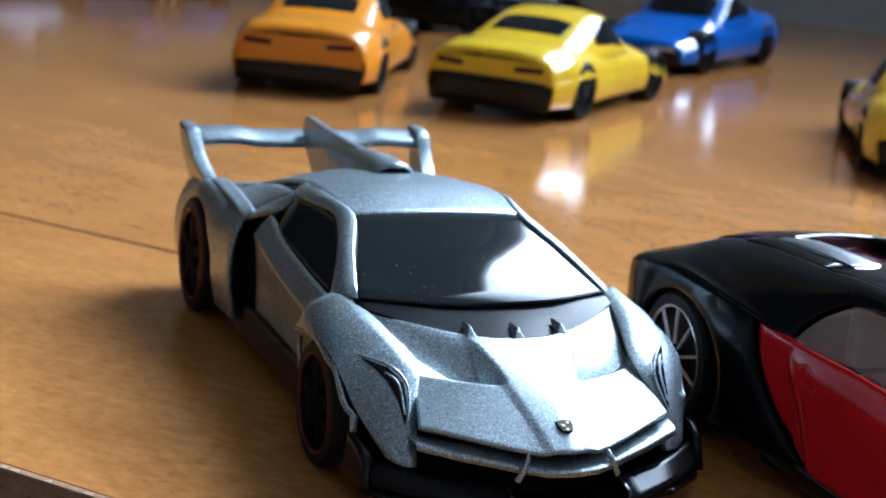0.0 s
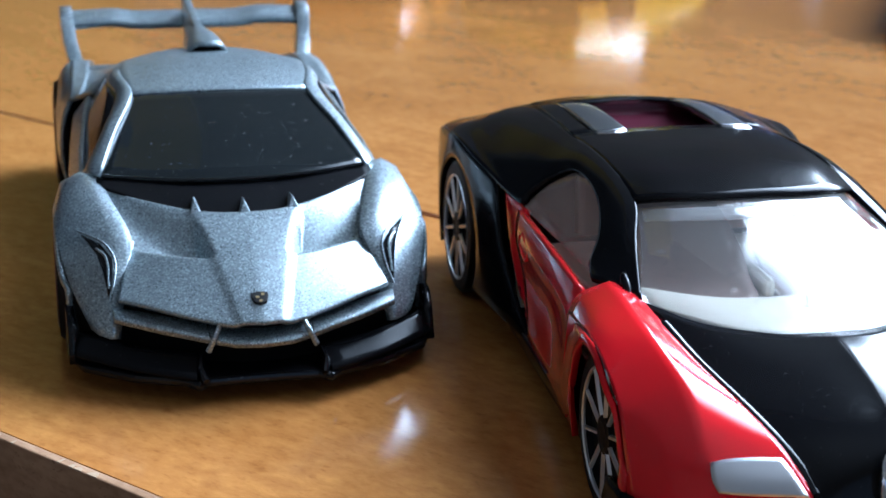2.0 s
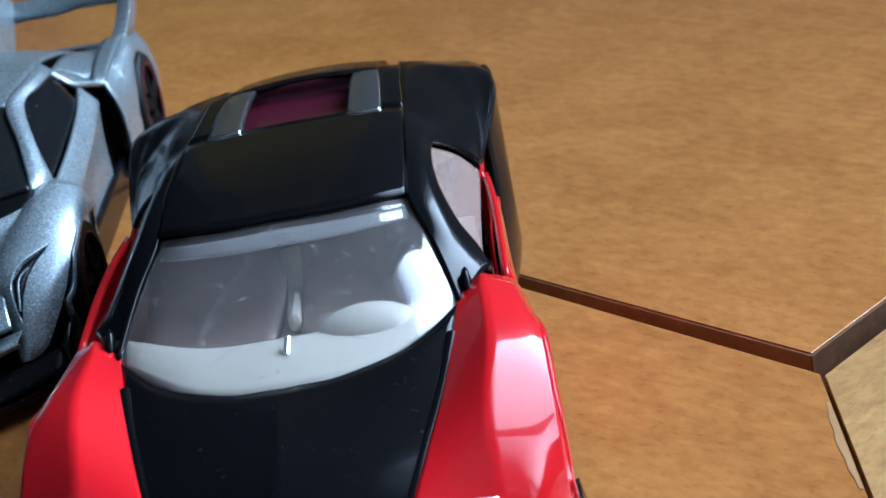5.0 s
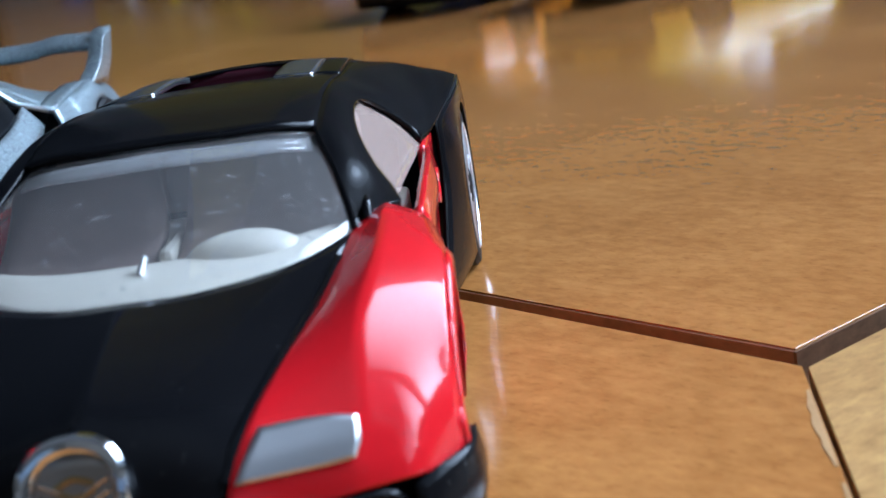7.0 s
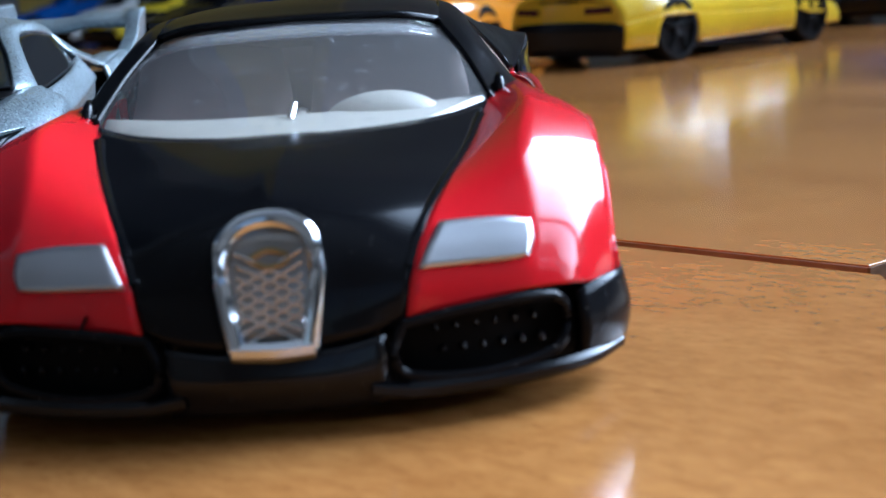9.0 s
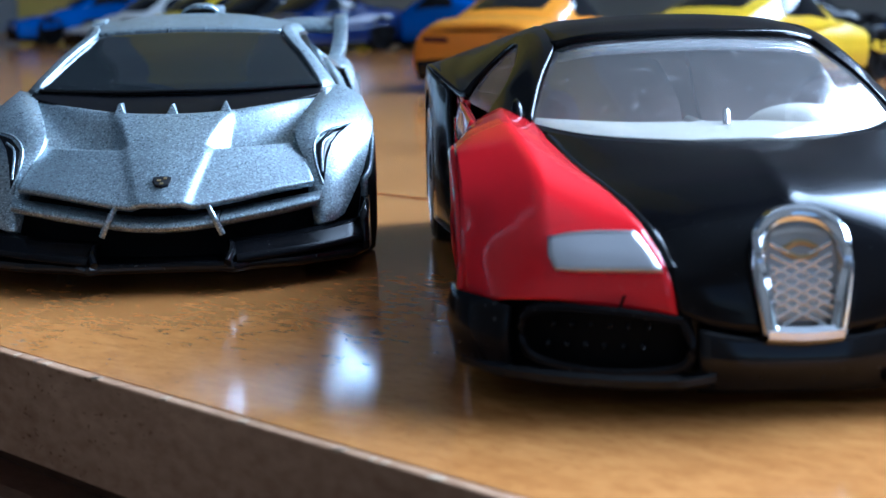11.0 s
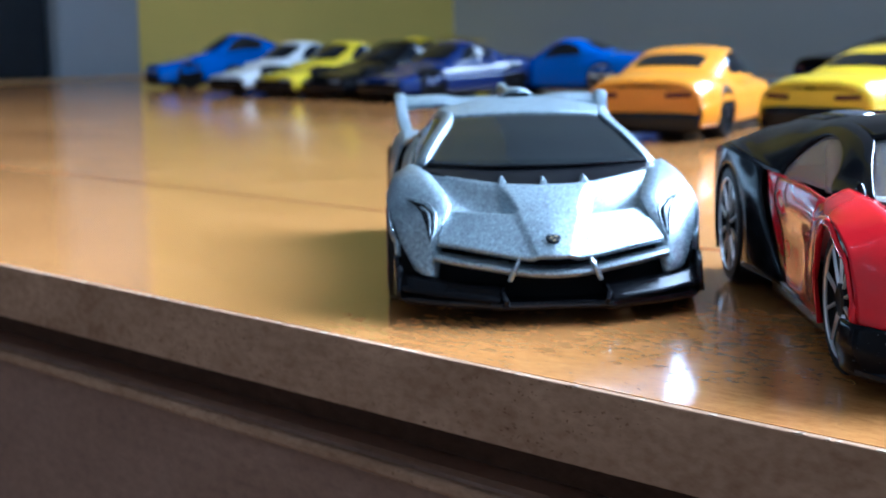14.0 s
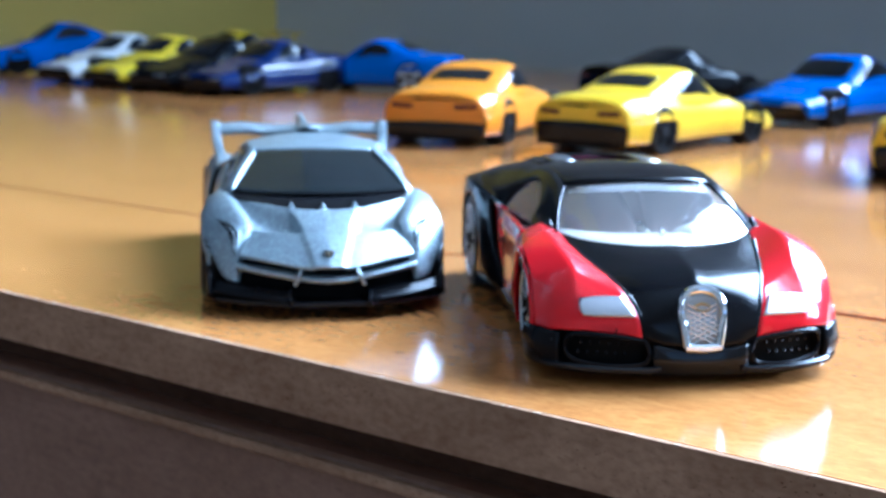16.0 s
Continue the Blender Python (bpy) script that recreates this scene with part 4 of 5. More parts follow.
        part("intake_panel", one([[(14.9, 10.6, 13.5), (15.0, 13.0, 13.7), (15.2, 15.2, 13.9)], [(14.8, 10.4, 10.5), (14.9, 12.8, 10.4), (15.0, 14.9, 10.6)], [(14.8, 9.4, 6.5), (14.9, 11.0, 6.6), (15.0, 12.4, 7.2)], [(14.9, 7.0, 3.2), (15.0, 8.0, 3.6), (15.0, 8.6, 4.2)]], 4, s), RED, car, "sunken red panel behind the door", wall=W)
        # black rear quarter sweeping from the roof to the sill
        part("rear_quarter", one([[(12.1, -11.5, 13.6), (13.0, -10.0, 13.7), (13.8, -8.4, 13.75), (14.6, -6.6, 13.7)],
                                      [(11.4, -8.4, 15.1), (12.2, -7.0, 15.1), (13.0, -5.6, 14.9), (13.9, -4.2, 14.2)],
                                      [(10.6, -5.4, 16.4), (11.4, -4.6, 16.5), (12.1, -3.8, 16.2), (12.8, -2.8, 15.6)],
                                      [(9.4, -1.5, 18.0), (10.3, -1.0, 18.0), (11.1, -0.4, 17.7), (11.8, 0.2, 17.0)],
                                      [(9.5, 4, 18.9), (10.2, 4, 18.75), (10.8, 4.1, 18.4), (11.3, 4.2, 17.8)],
                                      [(9.4, 9.6, 19.0), (10.3, 9.3, 18.7), (10.9, 9.0, 18.3), (11.4, 8.6, 17.7)],
                                      [(9.3, 14.2, 18.6), (10.8, 13.2, 18.05), (12.0, 12.0, 17.3), (12.6, 10.6, 16.4)],
                                      [(9.1, 19.0, 18.35), (11.6, 17.2, 17.6), (13.4, 14.4, 16.2), (14.2, 11.6, 14.6)],
                                      [(8.9, 24, 17.9), (12.2, 22, 17.0), (14.6, 17.5, 15.4), (15.0, 12.2, 13.6)],
                                      [(8.6, 29.5, 16.9), (12.2, 27.8, 16.6), (15.0, 23.5, 15.9), (16.3, 17.6, 14.4)],
                                      [(8.5, 32.5, 16), (12.0, 31.4, 15.7), (15.4, 29, 15.4), (17.3, 24.8, 15.3)],
                                      [(8.3, 35.2, 14.9), (11.8, 35.3, 14.5), (15, 35.4, 14.0), (16.4, 35.4, 13.2)]], 5, s), BLACK, car, wall=W)
        # the rear flank runs round the wheel arch
        rim = spline([(7.6, 15.4, 3.0), (11.4, 15.6, 6.0), (14.4, 15.8, 9.6), (15.3, 15.8, 12.6), (16.0, 15.8, 14.15), (18.6, 16.4, 14.6), (21.4, 17.0, 15.05), (24.8, 17.2, 15.35), (29.4, 17.0, 14.9), (35.2, 16.4, 13.3), (35.6, 16.2, 8.0), (35.4, 16.0, 3.0)], 3)
        bm = bmesh.new()
        grid = []
        for k, p in enumerate(rim):
            an = radians(209 - 238 * k / (len(rim) - 1))
            q = Vector((24.2 + 7.0 * math.cos(an), 17.2, 6.4 + 7.0 * math.sin(an)))
            line = []
            for h in range(6):
                t = h / 5
                v = q.lerp(p, t)
                line.append(bm.verts.new((s * (v.y + 0.15 * math.sin(math.pi * t)), v.x, v.z)))
            grid.append(line)
        for a, b in zip(grid, grid[1:]):
            for h in range(5):
                bm.faces.new((a[h], a[h + 1], b[h + 1], b[h]))
        part("rear_flank", bm, BLACK, car, wall=0.35, inner=MATT)
        part("side_pane", one([[(14.2, -6.0, 13.7), (14.4, 2, 13.6), (14.8, 11.6, 13.4)], [(12.8, -3.0, 15.5), (12.7, 3, 15.9), (13.2, 10.6, 15.6)], [(11.6, 0.2, 17.0), (11.2, 4, 17.7), (11.3, 8.6, 17.6)]], 4, s), CABIN_LIT_PANE, car, "clear side window with the lit cabin's pale tone painted in", wall=0.15)
        for (y, r), rr in zip(wheels, (6.2, 6.5)):
            wheel(car, s * (16.9 if y < 0 else 17.2), y, rr, 6.2, 10, WHEEL_SILVER, None, 0.36)
            wheel_well(car, s * 16.1, y, r - (0.5 if y < 0 else 0.1), 2.6, 0.6 if y < 0 else 0.9)
        part("rocker", one([[(15.5, -10.5, 3.4), (15.6, 0, 3.4), (15.2, 13, 3.4)], [(15.2, -10.5, 1.6), (15.3, 0, 1.6), (14.9, 13, 1.6)]], 3, s), PLASTIC, car, wall=0.8)
        # bumper with a framed intake each side
        part("bumper_intake", one([[(5.6, -31.3, 6.2), (11, -30.2, 6.3), (16.6, -26.6, 6.0)], [(5.8, -31.0, 1.7), (11, -29.9, 1.7), (16.6, -26.2, 1.7)]], 4, s), MATT, car, wall=0.5)
        bm = bmesh.new()
        tube(bm, [(6.3, -32.3, 5.0), (10.2, -31.7, 5.5), (13.9, -29.9, 5.4), (14.7, -29.3, 4.2), (13.9, -29.9, 2.7), (10.2, -31.7, 2.2), (6.5, -32.4, 2.5), (5.8, -32.6, 3.7), (6.3, -32.3, 5.0)], 0.55, 0.6, 4, s)
        part("intake_frame", bm, SATIN, car, "glossy black intake frame")
        bm = bmesh.new()
        tube(bm, [(4.6, -32.7, 2.1), (7, -32.5, 1.8), (11.5, -31.3, 1.8), (15.4, -29.2, 1.9), (17.5, -26.2, 2.0)], 1.0, 0.9, 4, s)
        part("bumper_lip", bm, PLASTIC, car)
        part("bumper_corner", one([[(15.2, -29.1, 5.4), (16.6, -27.7, 5.7), (17.7, -25.8, 5.7), (17.9, -22.9, 5.6)], [(15.4, -29.4, 3.6), (16.9, -28.0, 3.7), (18.1, -25.8, 3.7), (18.2, -22.9, 3.7)], [(15.1, -28.9, 1.7), (16.6, -27.4, 1.7), (17.7, -25.4, 1.7), (17.8, -22.7, 1.7)]], 4, s), SATIN, car, wall=0.6)
        bm = bmesh.new()
        tube(bm, [(16.75, -27.95, 5.5), (17.0, -28.15, 3.7), (16.75, -27.75, 1.9)], 0.22, 0.22, 3, s)
        part("bumper_seam", bm, MATT, car)
        for k in range(6):
            for q in range(2):
                x = 7.9 + k + 0.3 * q
                bm = bmesh.new()
                bmesh.ops.create_icosphere(bm, subdivisions=1, radius=0.3)
                bm.transform(Matrix.Translation((s * x, -31.35 + (x - 7) * 0.28, 4.5 - 1.1 * q)))
                part("intake_stud", bm, PLASTIC, car)
    bm = bmesh.new()
    tube(bm, [(-9.6, -31.8, 5.7), (-9.3, -31.6, 6.3)], 0.16, 0.16, 1)
    part("paint_chip", bm, MATT, car, "small dark paint chip")
    part("chin", twin([[(0, -32.8, 4.2), (3, -32.8, 4.2), (5.4, -32.4, 4.6)], [(0, -33.2, 2.8), (3, -33.1, 2.8), (5.4, -32.6, 2.8)], [(0, -32.6, 1.3), (3, -32.5, 1.3), (5.4, -32.0, 1.3)]], 4), PLASTIC, car, wall=0.6)
    # horseshoe grille
    bm = bmesh.new()
    hs = [(-1.8, -33.5, 4.5), (-2.1, -33.2, 6.2), (-2.35, -32.7, 7.9), (-2.15, -32.1, 9.3), (-1.3, -31.6, 10.1), (0, -31.4, 10.35), (1.3, -31.6, 10.1), (2.15, -32.1, 9.3), (2.35, -32.7, 7.9), (2.1, -33.2, 6.2), (1.8, -33.5, 4.5)]
    tube(bm, hs, 0.95, 1.1, 4)
    tube(bm, [(-2.0, -33.55, 4.5), (0, -33.65, 4.4), (2.0, -33.55, 4.5)], 0.95, 1.0, 2)
    gr = part("grille_frame", bm, CHROME, car, "chrome horseshoe grille frame")
    part("grille_mesh", twin([[(0, -33.1, 4.6), (1.0, -33.1, 4.6), (1.8, -33.0, 4.6)], [(0, -32.6, 7.4), (1.3, -32.6, 7.4), (2.2, -32.5, 7.4)], [(0, -31.6, 9.9), (0.9, -31.7, 9.8), (1.6, -31.9, 9.5)]], 4), MESH_GREY, gr, wall=0.3)
    for k in range(9):
        for q in (1, -1):
            bm = bmesh.new()
            z0, z1 = 4.6 + k * 0.55, 6.2 + k * 0.55
            f = lambda z: -33.35 + (z - 4.6) * 0.24
            x = 1.65
            if z1 > 9.4:
                continue
            tube(bm, [(-x * q, f(z0), z0), (x * q, f(z1), z1)], 0.2, 0.24, 1)
            part("mesh_wire", bm, MESH_WIRE, gr)
    bm = bmesh.new()
    tube(bm, [(-1.0, -32.35, 8.6), (0, -32.2, 9.0), (1.0, -32.35, 8.6), (0, -32.5, 8.2), (-1.0, -32.35, 8.6)], 0.22, 0.35, 4)
    part("grille_emblem", bm, GOLD, gr)
    # windscreen, roof and engine bay
    part("windscreen", twin([[(0, -18.3, 13.0), (4.4, -17.7, 13.0), (8.9, -15.3, 13.2), (12.1, -11.4, 13.6)], [(0, -10.8, 16.2), (4, -10.5, 16.15), (7.8, -9.2, 16.1), (10.7, -6.9, 16.0)], [(0, -3.8, 18.7), (3.6, -3.7, 18.6), (7.0, -2.9, 18.4), (9.3, -1.6, 17.8)]], 5), PANE, car, "clear windscreen with fine scratches", wall=0.15)
    part("roof", twin([[(0, -3.9, 18.8), (3.6, -3.8, 18.75), (7.0, -3.0, 18.6), (9.5, -1.5, 18.05)], [(0, 1.4, 19.65), (3.6, 1.5, 19.55), (7.0, 2.0, 19.3), (9.6, 3.0, 18.75)], [(0, 7.5, 19.75), (3.6, 7.5, 19.65), (7.0, 7.8, 19.4), (9.5, 8.4, 18.95)], [(0, 14.2, 19.1), (3.6, 14.2, 19.05), (7.0, 14.2, 18.9), (9.4, 14.2, 18.6)]], 5), BLACK, car, wall=W)
    for s in (1, -1):
        part("rear_deck_side", one([[(7.4, 14.2, 18.85), (8.4, 14.2, 18.75), (9.4, 14.2, 18.6)], [(7.2, 20, 18.6), (8.2, 20, 18.5), (9.1, 20, 18.3)], [(6.8, 26, 17.9), (7.8, 26, 17.8), (8.9, 26, 17.6)], [(6.4, 35.4, 15.0), (7.4, 35.4, 14.9), (8.4, 35.2, 14.8)]], 4, s), BLACK, car, wall=W)
        sc = part("engine_scoop", one([[(4.6, 13.6, 19.2), (6.0, 13.4, 19.15), (7.5, 13.6, 19.0)], [(4.6, 17, 19.2), (6.0, 17, 19.15), (7.4, 17, 18.95)], [(4.6, 21, 18.9), (5.9, 21, 18.9), (7.2, 21, 18.7)], [(4.6, 24.6, 18.2), (5.7, 24.6, 18.2), (6.9, 24.6, 18.1)]], 5, s), SCOOP_GREY, car, "grey plated engine scoop", wall=0.5)
        bm = bmesh.new()
        tube(bm, [(4.7, 13.6, 19.3), (6.0, 13.3, 19.25), (7.4, 13.5, 19.1)], 0.3, 0.3, 4, s)
        part("scoop_lip", bm, CHROME, sc)
    part("engine_bay", twin([[(0, 14.4, 17.4), (3, 14.4, 17.4), (7.2, 14.4, 17.4)], [(0, 19, 17.2), (3, 19, 17.2), (7.2, 19, 17.2)], [(0, 23.6, 17.0), (3, 23.6, 17.0), (7.0, 23.6, 17.0)], [(0, 24.4, 18.5), (3, 24.4, 18.45), (6.9, 24.2, 18.0)]], 3), BURGUNDY, car, "burgundy engine bay", wall=0.5)
    part("engine_bay_edge", twin([[(0, 14.3, 18.9), (4.3, 14.3, 18.85)], [(0, 14.5, 17.5), (4.3, 14.5, 17.5)]], 3), BURGUNDY, car, wall=0.5)
    bm = bmesh.new()
    tube(bm, [(-4.6, 24.2, 18.5), (0, 24.6, 18.6), (4.6, 24.2, 18.5)], 0.7, 0.4, 4)
    part("deck_crossbar", bm, BLACK, car)
    part("tail_deck", twin([[(0, 24.6, 18.6), (3.6, 24.4, 18.5), (7.0, 24.4, 18.2)], [(0, 30, 17.4), (3.5, 30, 17.3), (6.8, 30, 17.0)], [(0, 34.6, 15.8), (3.8, 34.6, 15.7), (7.4, 34.4, 15.3)], [(0, 35.8, 10.5), (4.4, 35.7, 10.5), (8.6, 35.4, 10.5)]], 4), BLACK, car, wall=W)
    part("tail_panel", twin([[(0, 35.5, 14.6), (8.4, 35.2, 14.6), (16.3, 35.3, 13.2)], [(0, 36.0, 8.5), (8.4, 35.9, 8.5), (16.2, 35.5, 8.0)], [(0, 35.6, 3.0), (8.4, 35.5, 3.0), (16.0, 35.3, 3.0)]], 4), BLACK, car, wall=W)
    part("windscreen_edge_sheen", twin([[(0, -6.4, 17.9), (3.8, -6.2, 17.8), (7.2, -5.2, 17.6), (9.4, -3.6, 17.1)], [(0, -4.9, 18.45), (3.7, -4.8, 18.35), (7.0, -4.0, 18.1), (9.2, -2.4, 17.6)]], 4), RIM_SHEEN, car, "pale painted sheen on the thick edge of the windscreen", wall=0.15)
    # cabin
    part("dashboard", twin([[(0, -18.0, 12.6), (6, -16.9, 12.6), (11.6, -11.6, 13.0)], [(0, -14.6, 13.3), (6, -13.8, 13.3), (11.8, -10.0, 13.4)], [(0, -11.6, 13.0), (6, -11.2, 13.0), (12, -8.4, 13.2)], [(0, -11.2, 9.5), (6, -11.0, 9.5), (12.2, -8.0, 9.5)]], 4), CREAM, car, "cream moulded dashboard", wall=0.5)
    bm = bmesh.new()
    bmesh.ops.create_uvsphere(bm, u_segments=20, v_segments=12, radius=1.0)
    bm.transform(Matrix.Translation((5.6, -11.6, 12.9)) @ Matrix.Diagonal((3.7, 2.4, 1.7, 1)))
    part("instrument_hood", bm, CREAM, car)
    bm = bmesh.new()
    tube(bm, [(0.1, -14.6, 13.5), (0.3, -13.6, 14.3)], 0.5, 0.5, 1)
    part("interior_mirror", bm, CHROME, car)
    bm = bmesh.new()
    slab(bm, mirrored([(0, -9.4), (10.5, -8.0), (13.4, -5.5), (14.0, 4), (13.9, 8.4), (0, 8.4)]), 6.9, 11.6)
    part("cabin_floor", bm, CREAM, car, "", False, 0, 0.3)
    for x in (-5.9, 5.9):
        bm = bmesh.new()
        sheet(bm, [[(x - 5.3, -9.5, 11.8), (x, -9.6, 12.0), (x + 4.4, -9.5, 11.8)], [(x - 5.3, -5.6, 12.6), (x, -5.6, 12.2), (x + 5.0, -5.6, 12.6)], [(x - 5.2, -2.6, 14.2), (x, -2.4, 13.9), (x + 5.2, -2.6, 14.2)], [(x - 5.1, 0.6, 16.8), (x, 0.7, 16.9), (x + 4.4, 0.6, 16.4)], [(x - 5.0, 2.4, 16.8), (x, 2.6, 16.9), (x + 4.2, 2.4, 16.3)]], 4)
        part("seat", bm, BROWN, car, "brown moulded seat", wall=0.8)
    bm = bmesh.new()
    box(bm, -0.5, 0.5, -8.0, -3, 11.7, 13.3)
    part("centre_console", bm, CREAM, car, "", False, 0, 0.5)
    bm = bmesh.new()
    box(bm, -11.0, 11.0, 8.6, 10.0, 6.5, 17.2)
    part("bulkhead", bm, BROWN, car, "", False, 0, 0.6)
    bm = bmesh.new()
    slab(bm, mirrored([(0, -31.5), (6, -30.6), (13, -27), (13, -10), (14.6, -9), (14.6, 14), (12.6, 16), (12.6, 34), (0, 35.5)]), 1.5, 6.9)
    part("chassis", bm, PLASTIC, car, "", False, 0, 0.4)
    bm = bmesh.new()
    slab(bm, mirrored([(0, -29), (6, -27.5), (10.5, -20), (11, -13.5), (0, -14.5)]), 6.9, 10.0)
    part("front_tub", bm, MATT, car, "", False, 0, 0.4)
    bm = bmesh.new()
    slab(bm, mirrored([(0, 8.4), (12, 8.4), (12, 33), (0, 34.5)]), 6.9, 12.0)
    part("inner_body", bm, MATT, car, "", False, 0, 0.4)
    return car


STOPS = ((-60, -60), (8, 8), (24.2, 29.4), (36, 41.5))
BREADTH = 0.965
coupe()
STOPS, BREADTH = None, 1.0


# ---- the other toy cars, further back ----
def toy_car(x, y, heading, colour, label, length=70, width=31, cab=(-14, -3, 13, 26), roof=18.5, hood=(7.5, 11.5, 12.5, 11.5), rim=None, wing=False, bumper=6.9, name="toy_car"):
    """heading: degrees from straight towards the camera's side, anticlockwise."""
    car = root(name, Matrix.Translation((x * MM, y * MM, TOP)) @ Matrix.Rotation(radians(heading), 4, "Z"), label, "toy car", "toy cars on the table")
    h, w = length / 2, width / 2
    deck = lerp([(-h, hood[0]), (-h + 14, hood[0] + 2), (cab[0], hood[1]), (cab[3], hood[2]), (h, hood[3])])
    wide = lerp([(-h, w * 0.86), (-h + 12, w * 0.99), (0, w * 0.95), (h - 12, w), (h, w * 0.88)])
    wheels = [(-h + 14.5, 6.3), (h - 15, 6.5)]
    bm = bmesh.new()
    ys = [-h, -h + 0.8, -h + 2.5] + [-h + 5 + (length - 10) * k / 18 for k in range(19)] + [h - 2, h - 0.5, h]
    prev = None
    for i, yy in enumerate(ys):
        e = 0.9 if i == 0 or i == len(ys) - 1 else 1.0
        ww, d = wide(yy) * (0.94 if e < 1 else 1), deck(yy) * (0.88 if i == 0 else 0.93 if i == len(ys) - 1 else 1)
        half = [(ww * 0.7, d * 1.0), (ww * 0.86, d * 0.93), (ww * 0.96, d * 0.8), (ww, d * 0.62)]
        ring = [(0, d * 1.05), (ww * 0.4, d * 1.04)] + half
        ring = [(-a, b) for a, b in reversed(ring[1:])] + ring
        vs = [bm.verts.new((a, yy, b)) for a, b in ring]
        if prev:
            for p in range(len(vs) - 1):
                bm.faces.new((prev[p], prev[p + 1], vs[p + 1], vs[p]))
        prev = vs
    body = part("body", bm, colour, car, wall=0.5)
    for s in (1, -1):
        part("side_panel", flank(-h + 0.5, h - 0.5, lambda yy: (wide(yy) * 0.99, deck(yy) * 0.64), lambda yy: wide(yy) * 1.01, wheels, 3.4, s, 30), colour, car, wall=0.5)
        for (wy, r) in wheels:
            wheel(car, s * (w - 0.1), wy, r * 0.97, 5.5, 5, rim or MATT, None, 1.3)
            wheel_well(car, s * (w - 0.8), wy, r - 0.1, 2.2)
    for s, e in ((-1, -h), (1, h)):
        part("front_face" if s < 0 else "tail_face", twin([[(0, e + s * 0.4, deck(e) * 0.92), (wide(e) * 0.6, e + s * 0.2, deck(e) * 0.92), (wide(e) * 0.94, e - s * 0.6, deck(e) * 0.8)], [(0, e + s * 0.5, 5.6), (wide(e) * 0.6, e + s * 0.3, 5.6), (wide(e) * 0.97, e - s * 0.6, 5.6)]], 3), colour, car, wall=0.5)
        part("bumper", twin([[(0, e + s * 0.9, bumper), (wide(e) * 0.6, e + s * 0.7, bumper - 0.1), (wide(e) * 0.98, e - s * 0.4, bumper - 0.5)], [(0, e + s * 0.6, 2.2), (wide(e) * 0.6, e + s * 0.3, 2.2), (wide(e) * 0.96, e - s * 0.8, 2.2)]], 3), PLASTIC, car, wall=0.6)
        for q in (1, -1):
            bm = bmesh.new()
            z = deck(e) * 0.8
            tube(bm, [(wide(e) * 0.42, e + s * 0.75, z), (wide(e) * 0.84, e + s * 0.1, z + 0.2)], 0.7, 1.3, 2, q)
            part("headlight" if s < 0 else "tail_light", bm, LAMP_SILVER if s < 0 else BURGUNDY, car)
    # a rounded cabin with windows let into it
    c0, c1, c2, c3 = cab
    b0, t0 = w * 0.84, w * 0.66
    zb = deck(c0) * 0.97
    ym, zm = (c1 + c2) / 2, (roof + zb) / 2 + 0.6
    cabin = [[(0, c0, zb), (b0 * 0.45, c0 + 0.7, zb), (b0 * 0.75, c0 + 2.0, zb), (b0 * 0.92, c0 + 3.5, zb - 0.2), (b0, c0 + 5, zb - 0.6)],
             [(0, c1, roof - 0.2), (t0 * 0.55, c1 + 0.4, roof - 0.4), (t0 * 0.95, c1 + 1.6, roof - 1.3), (b0 * 0.9, c1 + 1.4, zm - 0.6), (b0 * 1.04, c1 + 1, zb - 0.7)],
             [(0, ym, roof + 0.4), (t0 * 0.55, ym, roof + 0.2), (t0 * 0.97, ym, roof - 0.8), (b0 * 0.93, ym, zm - 0.2), (b0 * 1.08, ym, zb - 0.7)],
             [(0, c2, roof - 0.5), (t0 * 0.55, c2 - 0.3, roof - 0.7), (t0 * 0.94, c2 - 1.0, roof - 1.6), (b0 * 0.92, c2 - 0.6, zm - 0.5), (b0 * 1.06, c2, zb - 0.6)],
             [(0, c3, zb + 0.8), (b0 * 0.45, c3 - 0.5, zb + 0.7), (b0 * 0.75, c3 - 1.5, zb + 0.5), (b0 * 0.92, c3 - 3, zb), (b0, c3 - 4, zb - 0.6)]]
    part("cabin", twin(cabin, 4), colour, car, wall=0.5)
    part("windscreen", twin(laid_on(cabin, [[(0.05, 0.0), (0.05, 0.25), (0.06, 0.46)], [(0.14, 0.0), (0.14, 0.25), (0.14, 0.46)], [(0.22, 0.0), (0.22, 0.25), (0.21, 0.44)]], 0.3, (0, -1, 1)), 3), DARKGLASS, car, wall=0.2)
    part("rear_window", twin(laid_on(cabin, [[(0.79, 0.0), (0.79, 0.2), (0.8, 0.36)], [(0.84, 0.0), (0.84, 0.2), (0.84, 0.37)], [(0.89, 0.0), (0.89, 0.2), (0.885, 0.36)]], 0.3, (0, 1, 1)), 3), DARKGLASS, car, wall=0.2)
    for s in (1, -1):
        part("side_window", one(laid_on(cabin, [[(0.24, 0.58), (0.18, 0.72), (0.14, 0.86)], [(0.4, 0.56), (0.4, 0.72), (0.4, 0.88)], [(0.62, 0.56), (0.62, 0.72), (0.62, 0.88)], [(0.76, 0.6), (0.78, 0.72), (0.78, 0.84)]], 0.3, (1, 0, 0.3)), 3, s), DARKGLASS, car, wall=0.2)
    if wing:
        bm = bmesh.new()
        tube(bm, [(-w * 0.92, h - 4, 19.5), (0, h - 3.6, 20), (w * 0.92, h - 4, 19.5)], 3.6, 0.9, 3)
        part("rear_wing", bm, colour, car)
        for s in (1, -1):
            bm = bmesh.new()
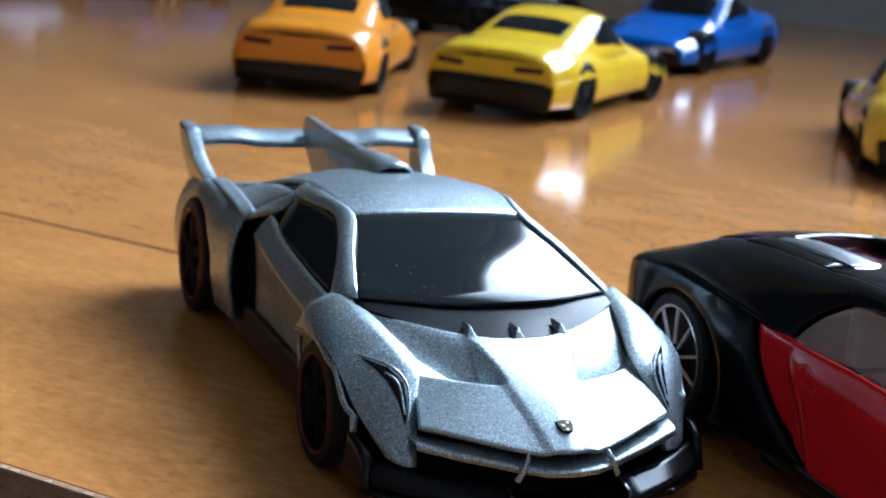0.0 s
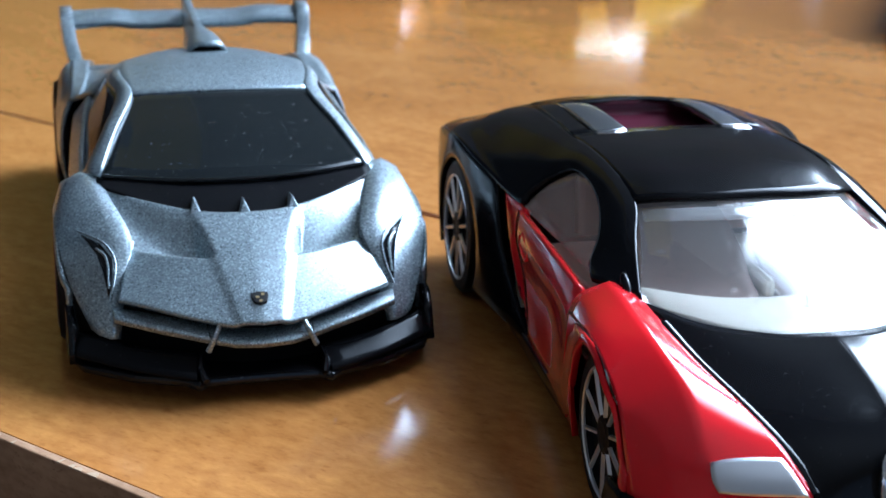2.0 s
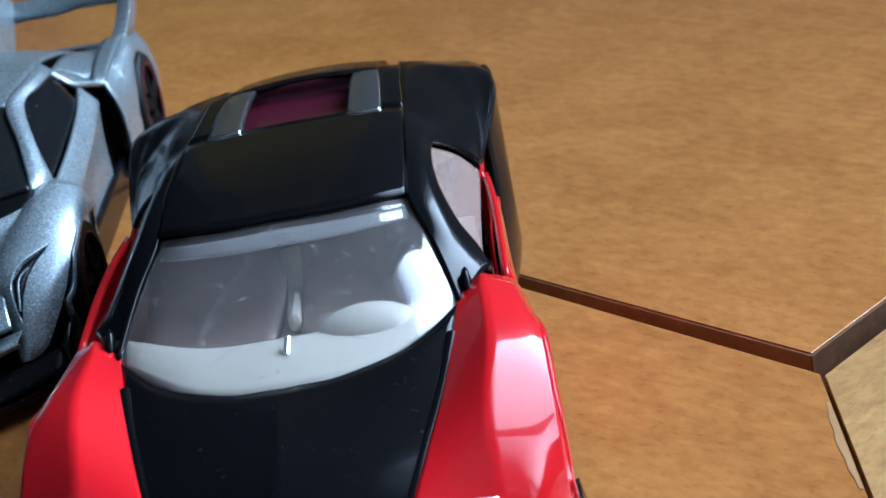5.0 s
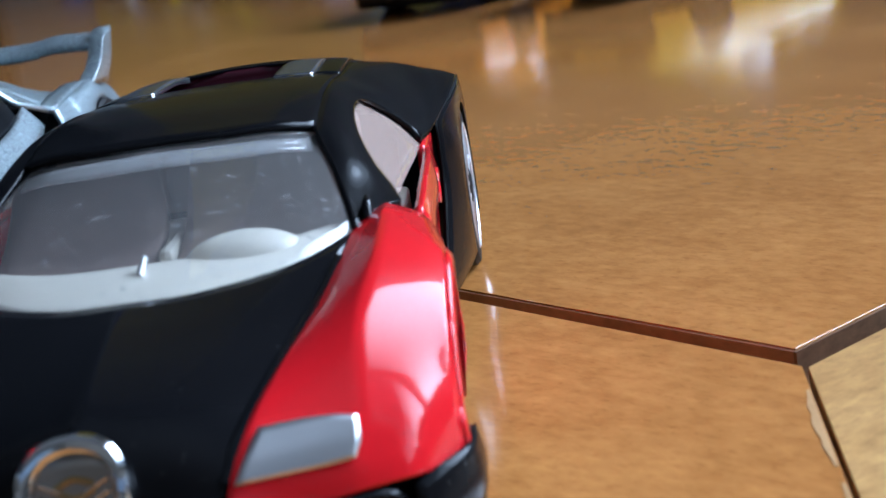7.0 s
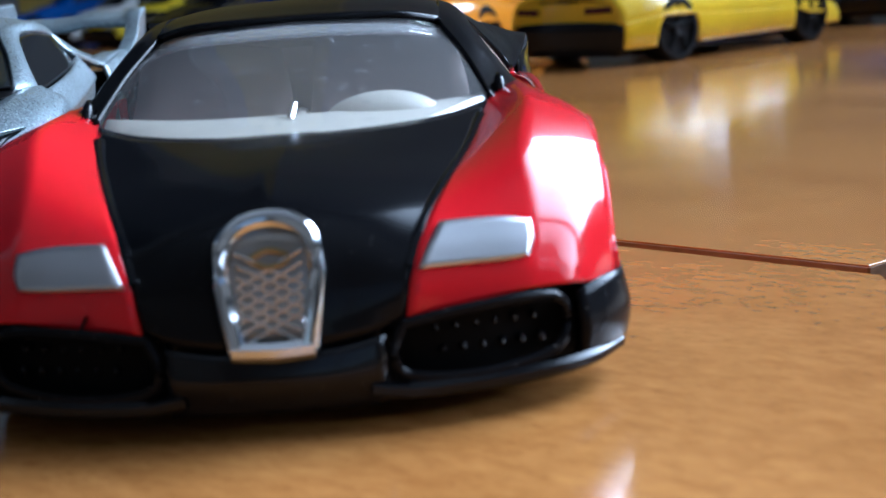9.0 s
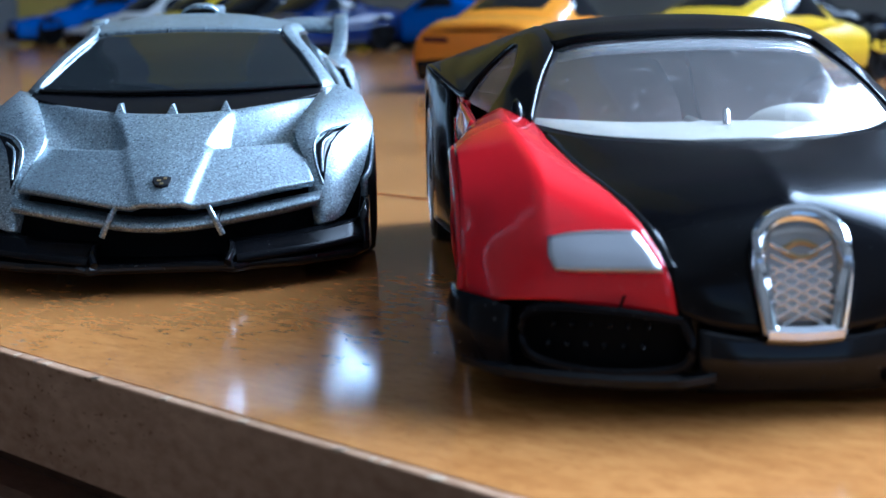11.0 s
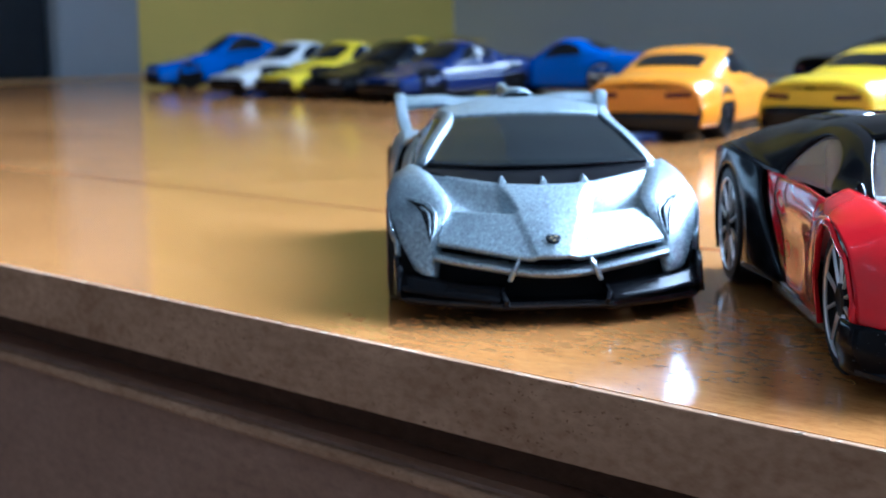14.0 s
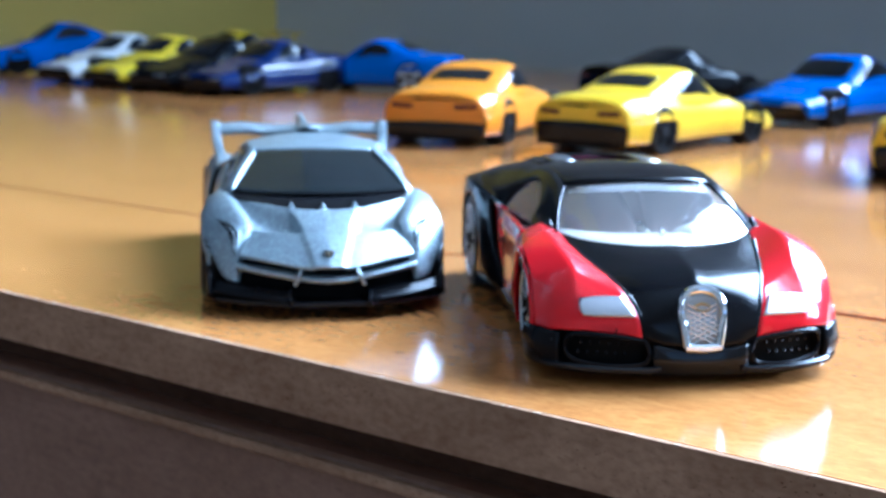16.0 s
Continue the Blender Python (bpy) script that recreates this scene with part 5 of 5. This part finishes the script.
            tube(bm, [(w * 0.55, h - 6, 11), (w * 0.55, h - 4, 19.5)], 0.9, 1.6, 2, s)
            part("wing_stay", bm, colour, car)
    bm = bmesh.new()
    slab(bm, mirrored([(0, -h + 1.5), (w * 0.72, -h + 2.5), (w * 0.72, h - 2.5), (0, h - 1.5)]), 1.8, 7.4)
    part("chassis", bm, PLASTIC, car, "", False, 0, 0.4)
    return car


ORANGE = painted("orange_enamel", (0.72, 0.26, 0.008), 0.3, 0.9, 0.02)
YELLOW = painted("yellow_enamel", (0.76, 0.5, 0.008), 0.3, 0.9, 0.02)
LEMON = painted("lemon_enamel", (0.85, 0.64, 0.02), 0.25, 1.0, 0.02)
BLUE = painted("blue_enamel", (0.01, 0.12, 0.55), 0.22, 1.0, 0.02)
SKYBLUE = painted("mid_blue_enamel", (0.012, 0.13, 0.6), 0.25, 1.0, 0.02)
NAVY = painted("navy_enamel", (0.01, 0.025, 0.12), 0.25, 1.0, 0.02)
WHITE = painted("white_enamel", (0.78, 0.8, 0.8), 0.3, 0.8, 0.02)

FAST = dict(cab=(-15, -2, 9, 28), roof=20.8, hood=(8.4, 13.2, 15.0, 14.2))
TALL = dict(length=76, width=33, cab=(-15, -2, 11, 31), roof=21.0, hood=(8.5, 13.2, 15.0, 13.6))
toy_car(58, 223, 152, ORANGE, "orange toy sports coupe seen from behind, dark rear bumper", **TALL)
toy_car(103, 192, 133, YELLOW, "yellow toy sports coupe with black lower bumper and dark windows", bumper=8.8, **TALL)
toy_car(184, 275, -52, BLUE, "metallic blue toy sports car with a dark grille", **TALL)
toy_car(160, 128, 150, YELLOW, "yellow toy coupe with a black rear bumper", bumper=8.8, **TALL)
toy_car(150, 345, 110, BLACK, "black toy car parked behind the yellow ones", **FAST)
toy_car(46, 439, -118, SKYBLUE, "bright blue toy sports car with pale wheels", rim=WHITE, **FAST)
toy_car(-1, 422, -50, NAVY, "dark navy toy car in the row", **FAST)
toy_car(-16, 570, -60, LEMON, "lemon yellow toy car with a rear wing", wing=True, **FAST)
toy_car(-23, 447, -50, BLACK, "black toy car in the row", **FAST)
toy_car(-44, 472, -50, LEMON, "lemon yellow toy car in the row", **FAST)
toy_car(-66, 498, -50, WHITE, "white toy car in the row", rim=WHITE, **FAST)
toy_car(-102, 576, -68, SKYBLUE, "bright blue toy car at the end of the row", **dict(TALL, roof=24.0, hood=(10.5, 15.5, 17.0, 15.5)))
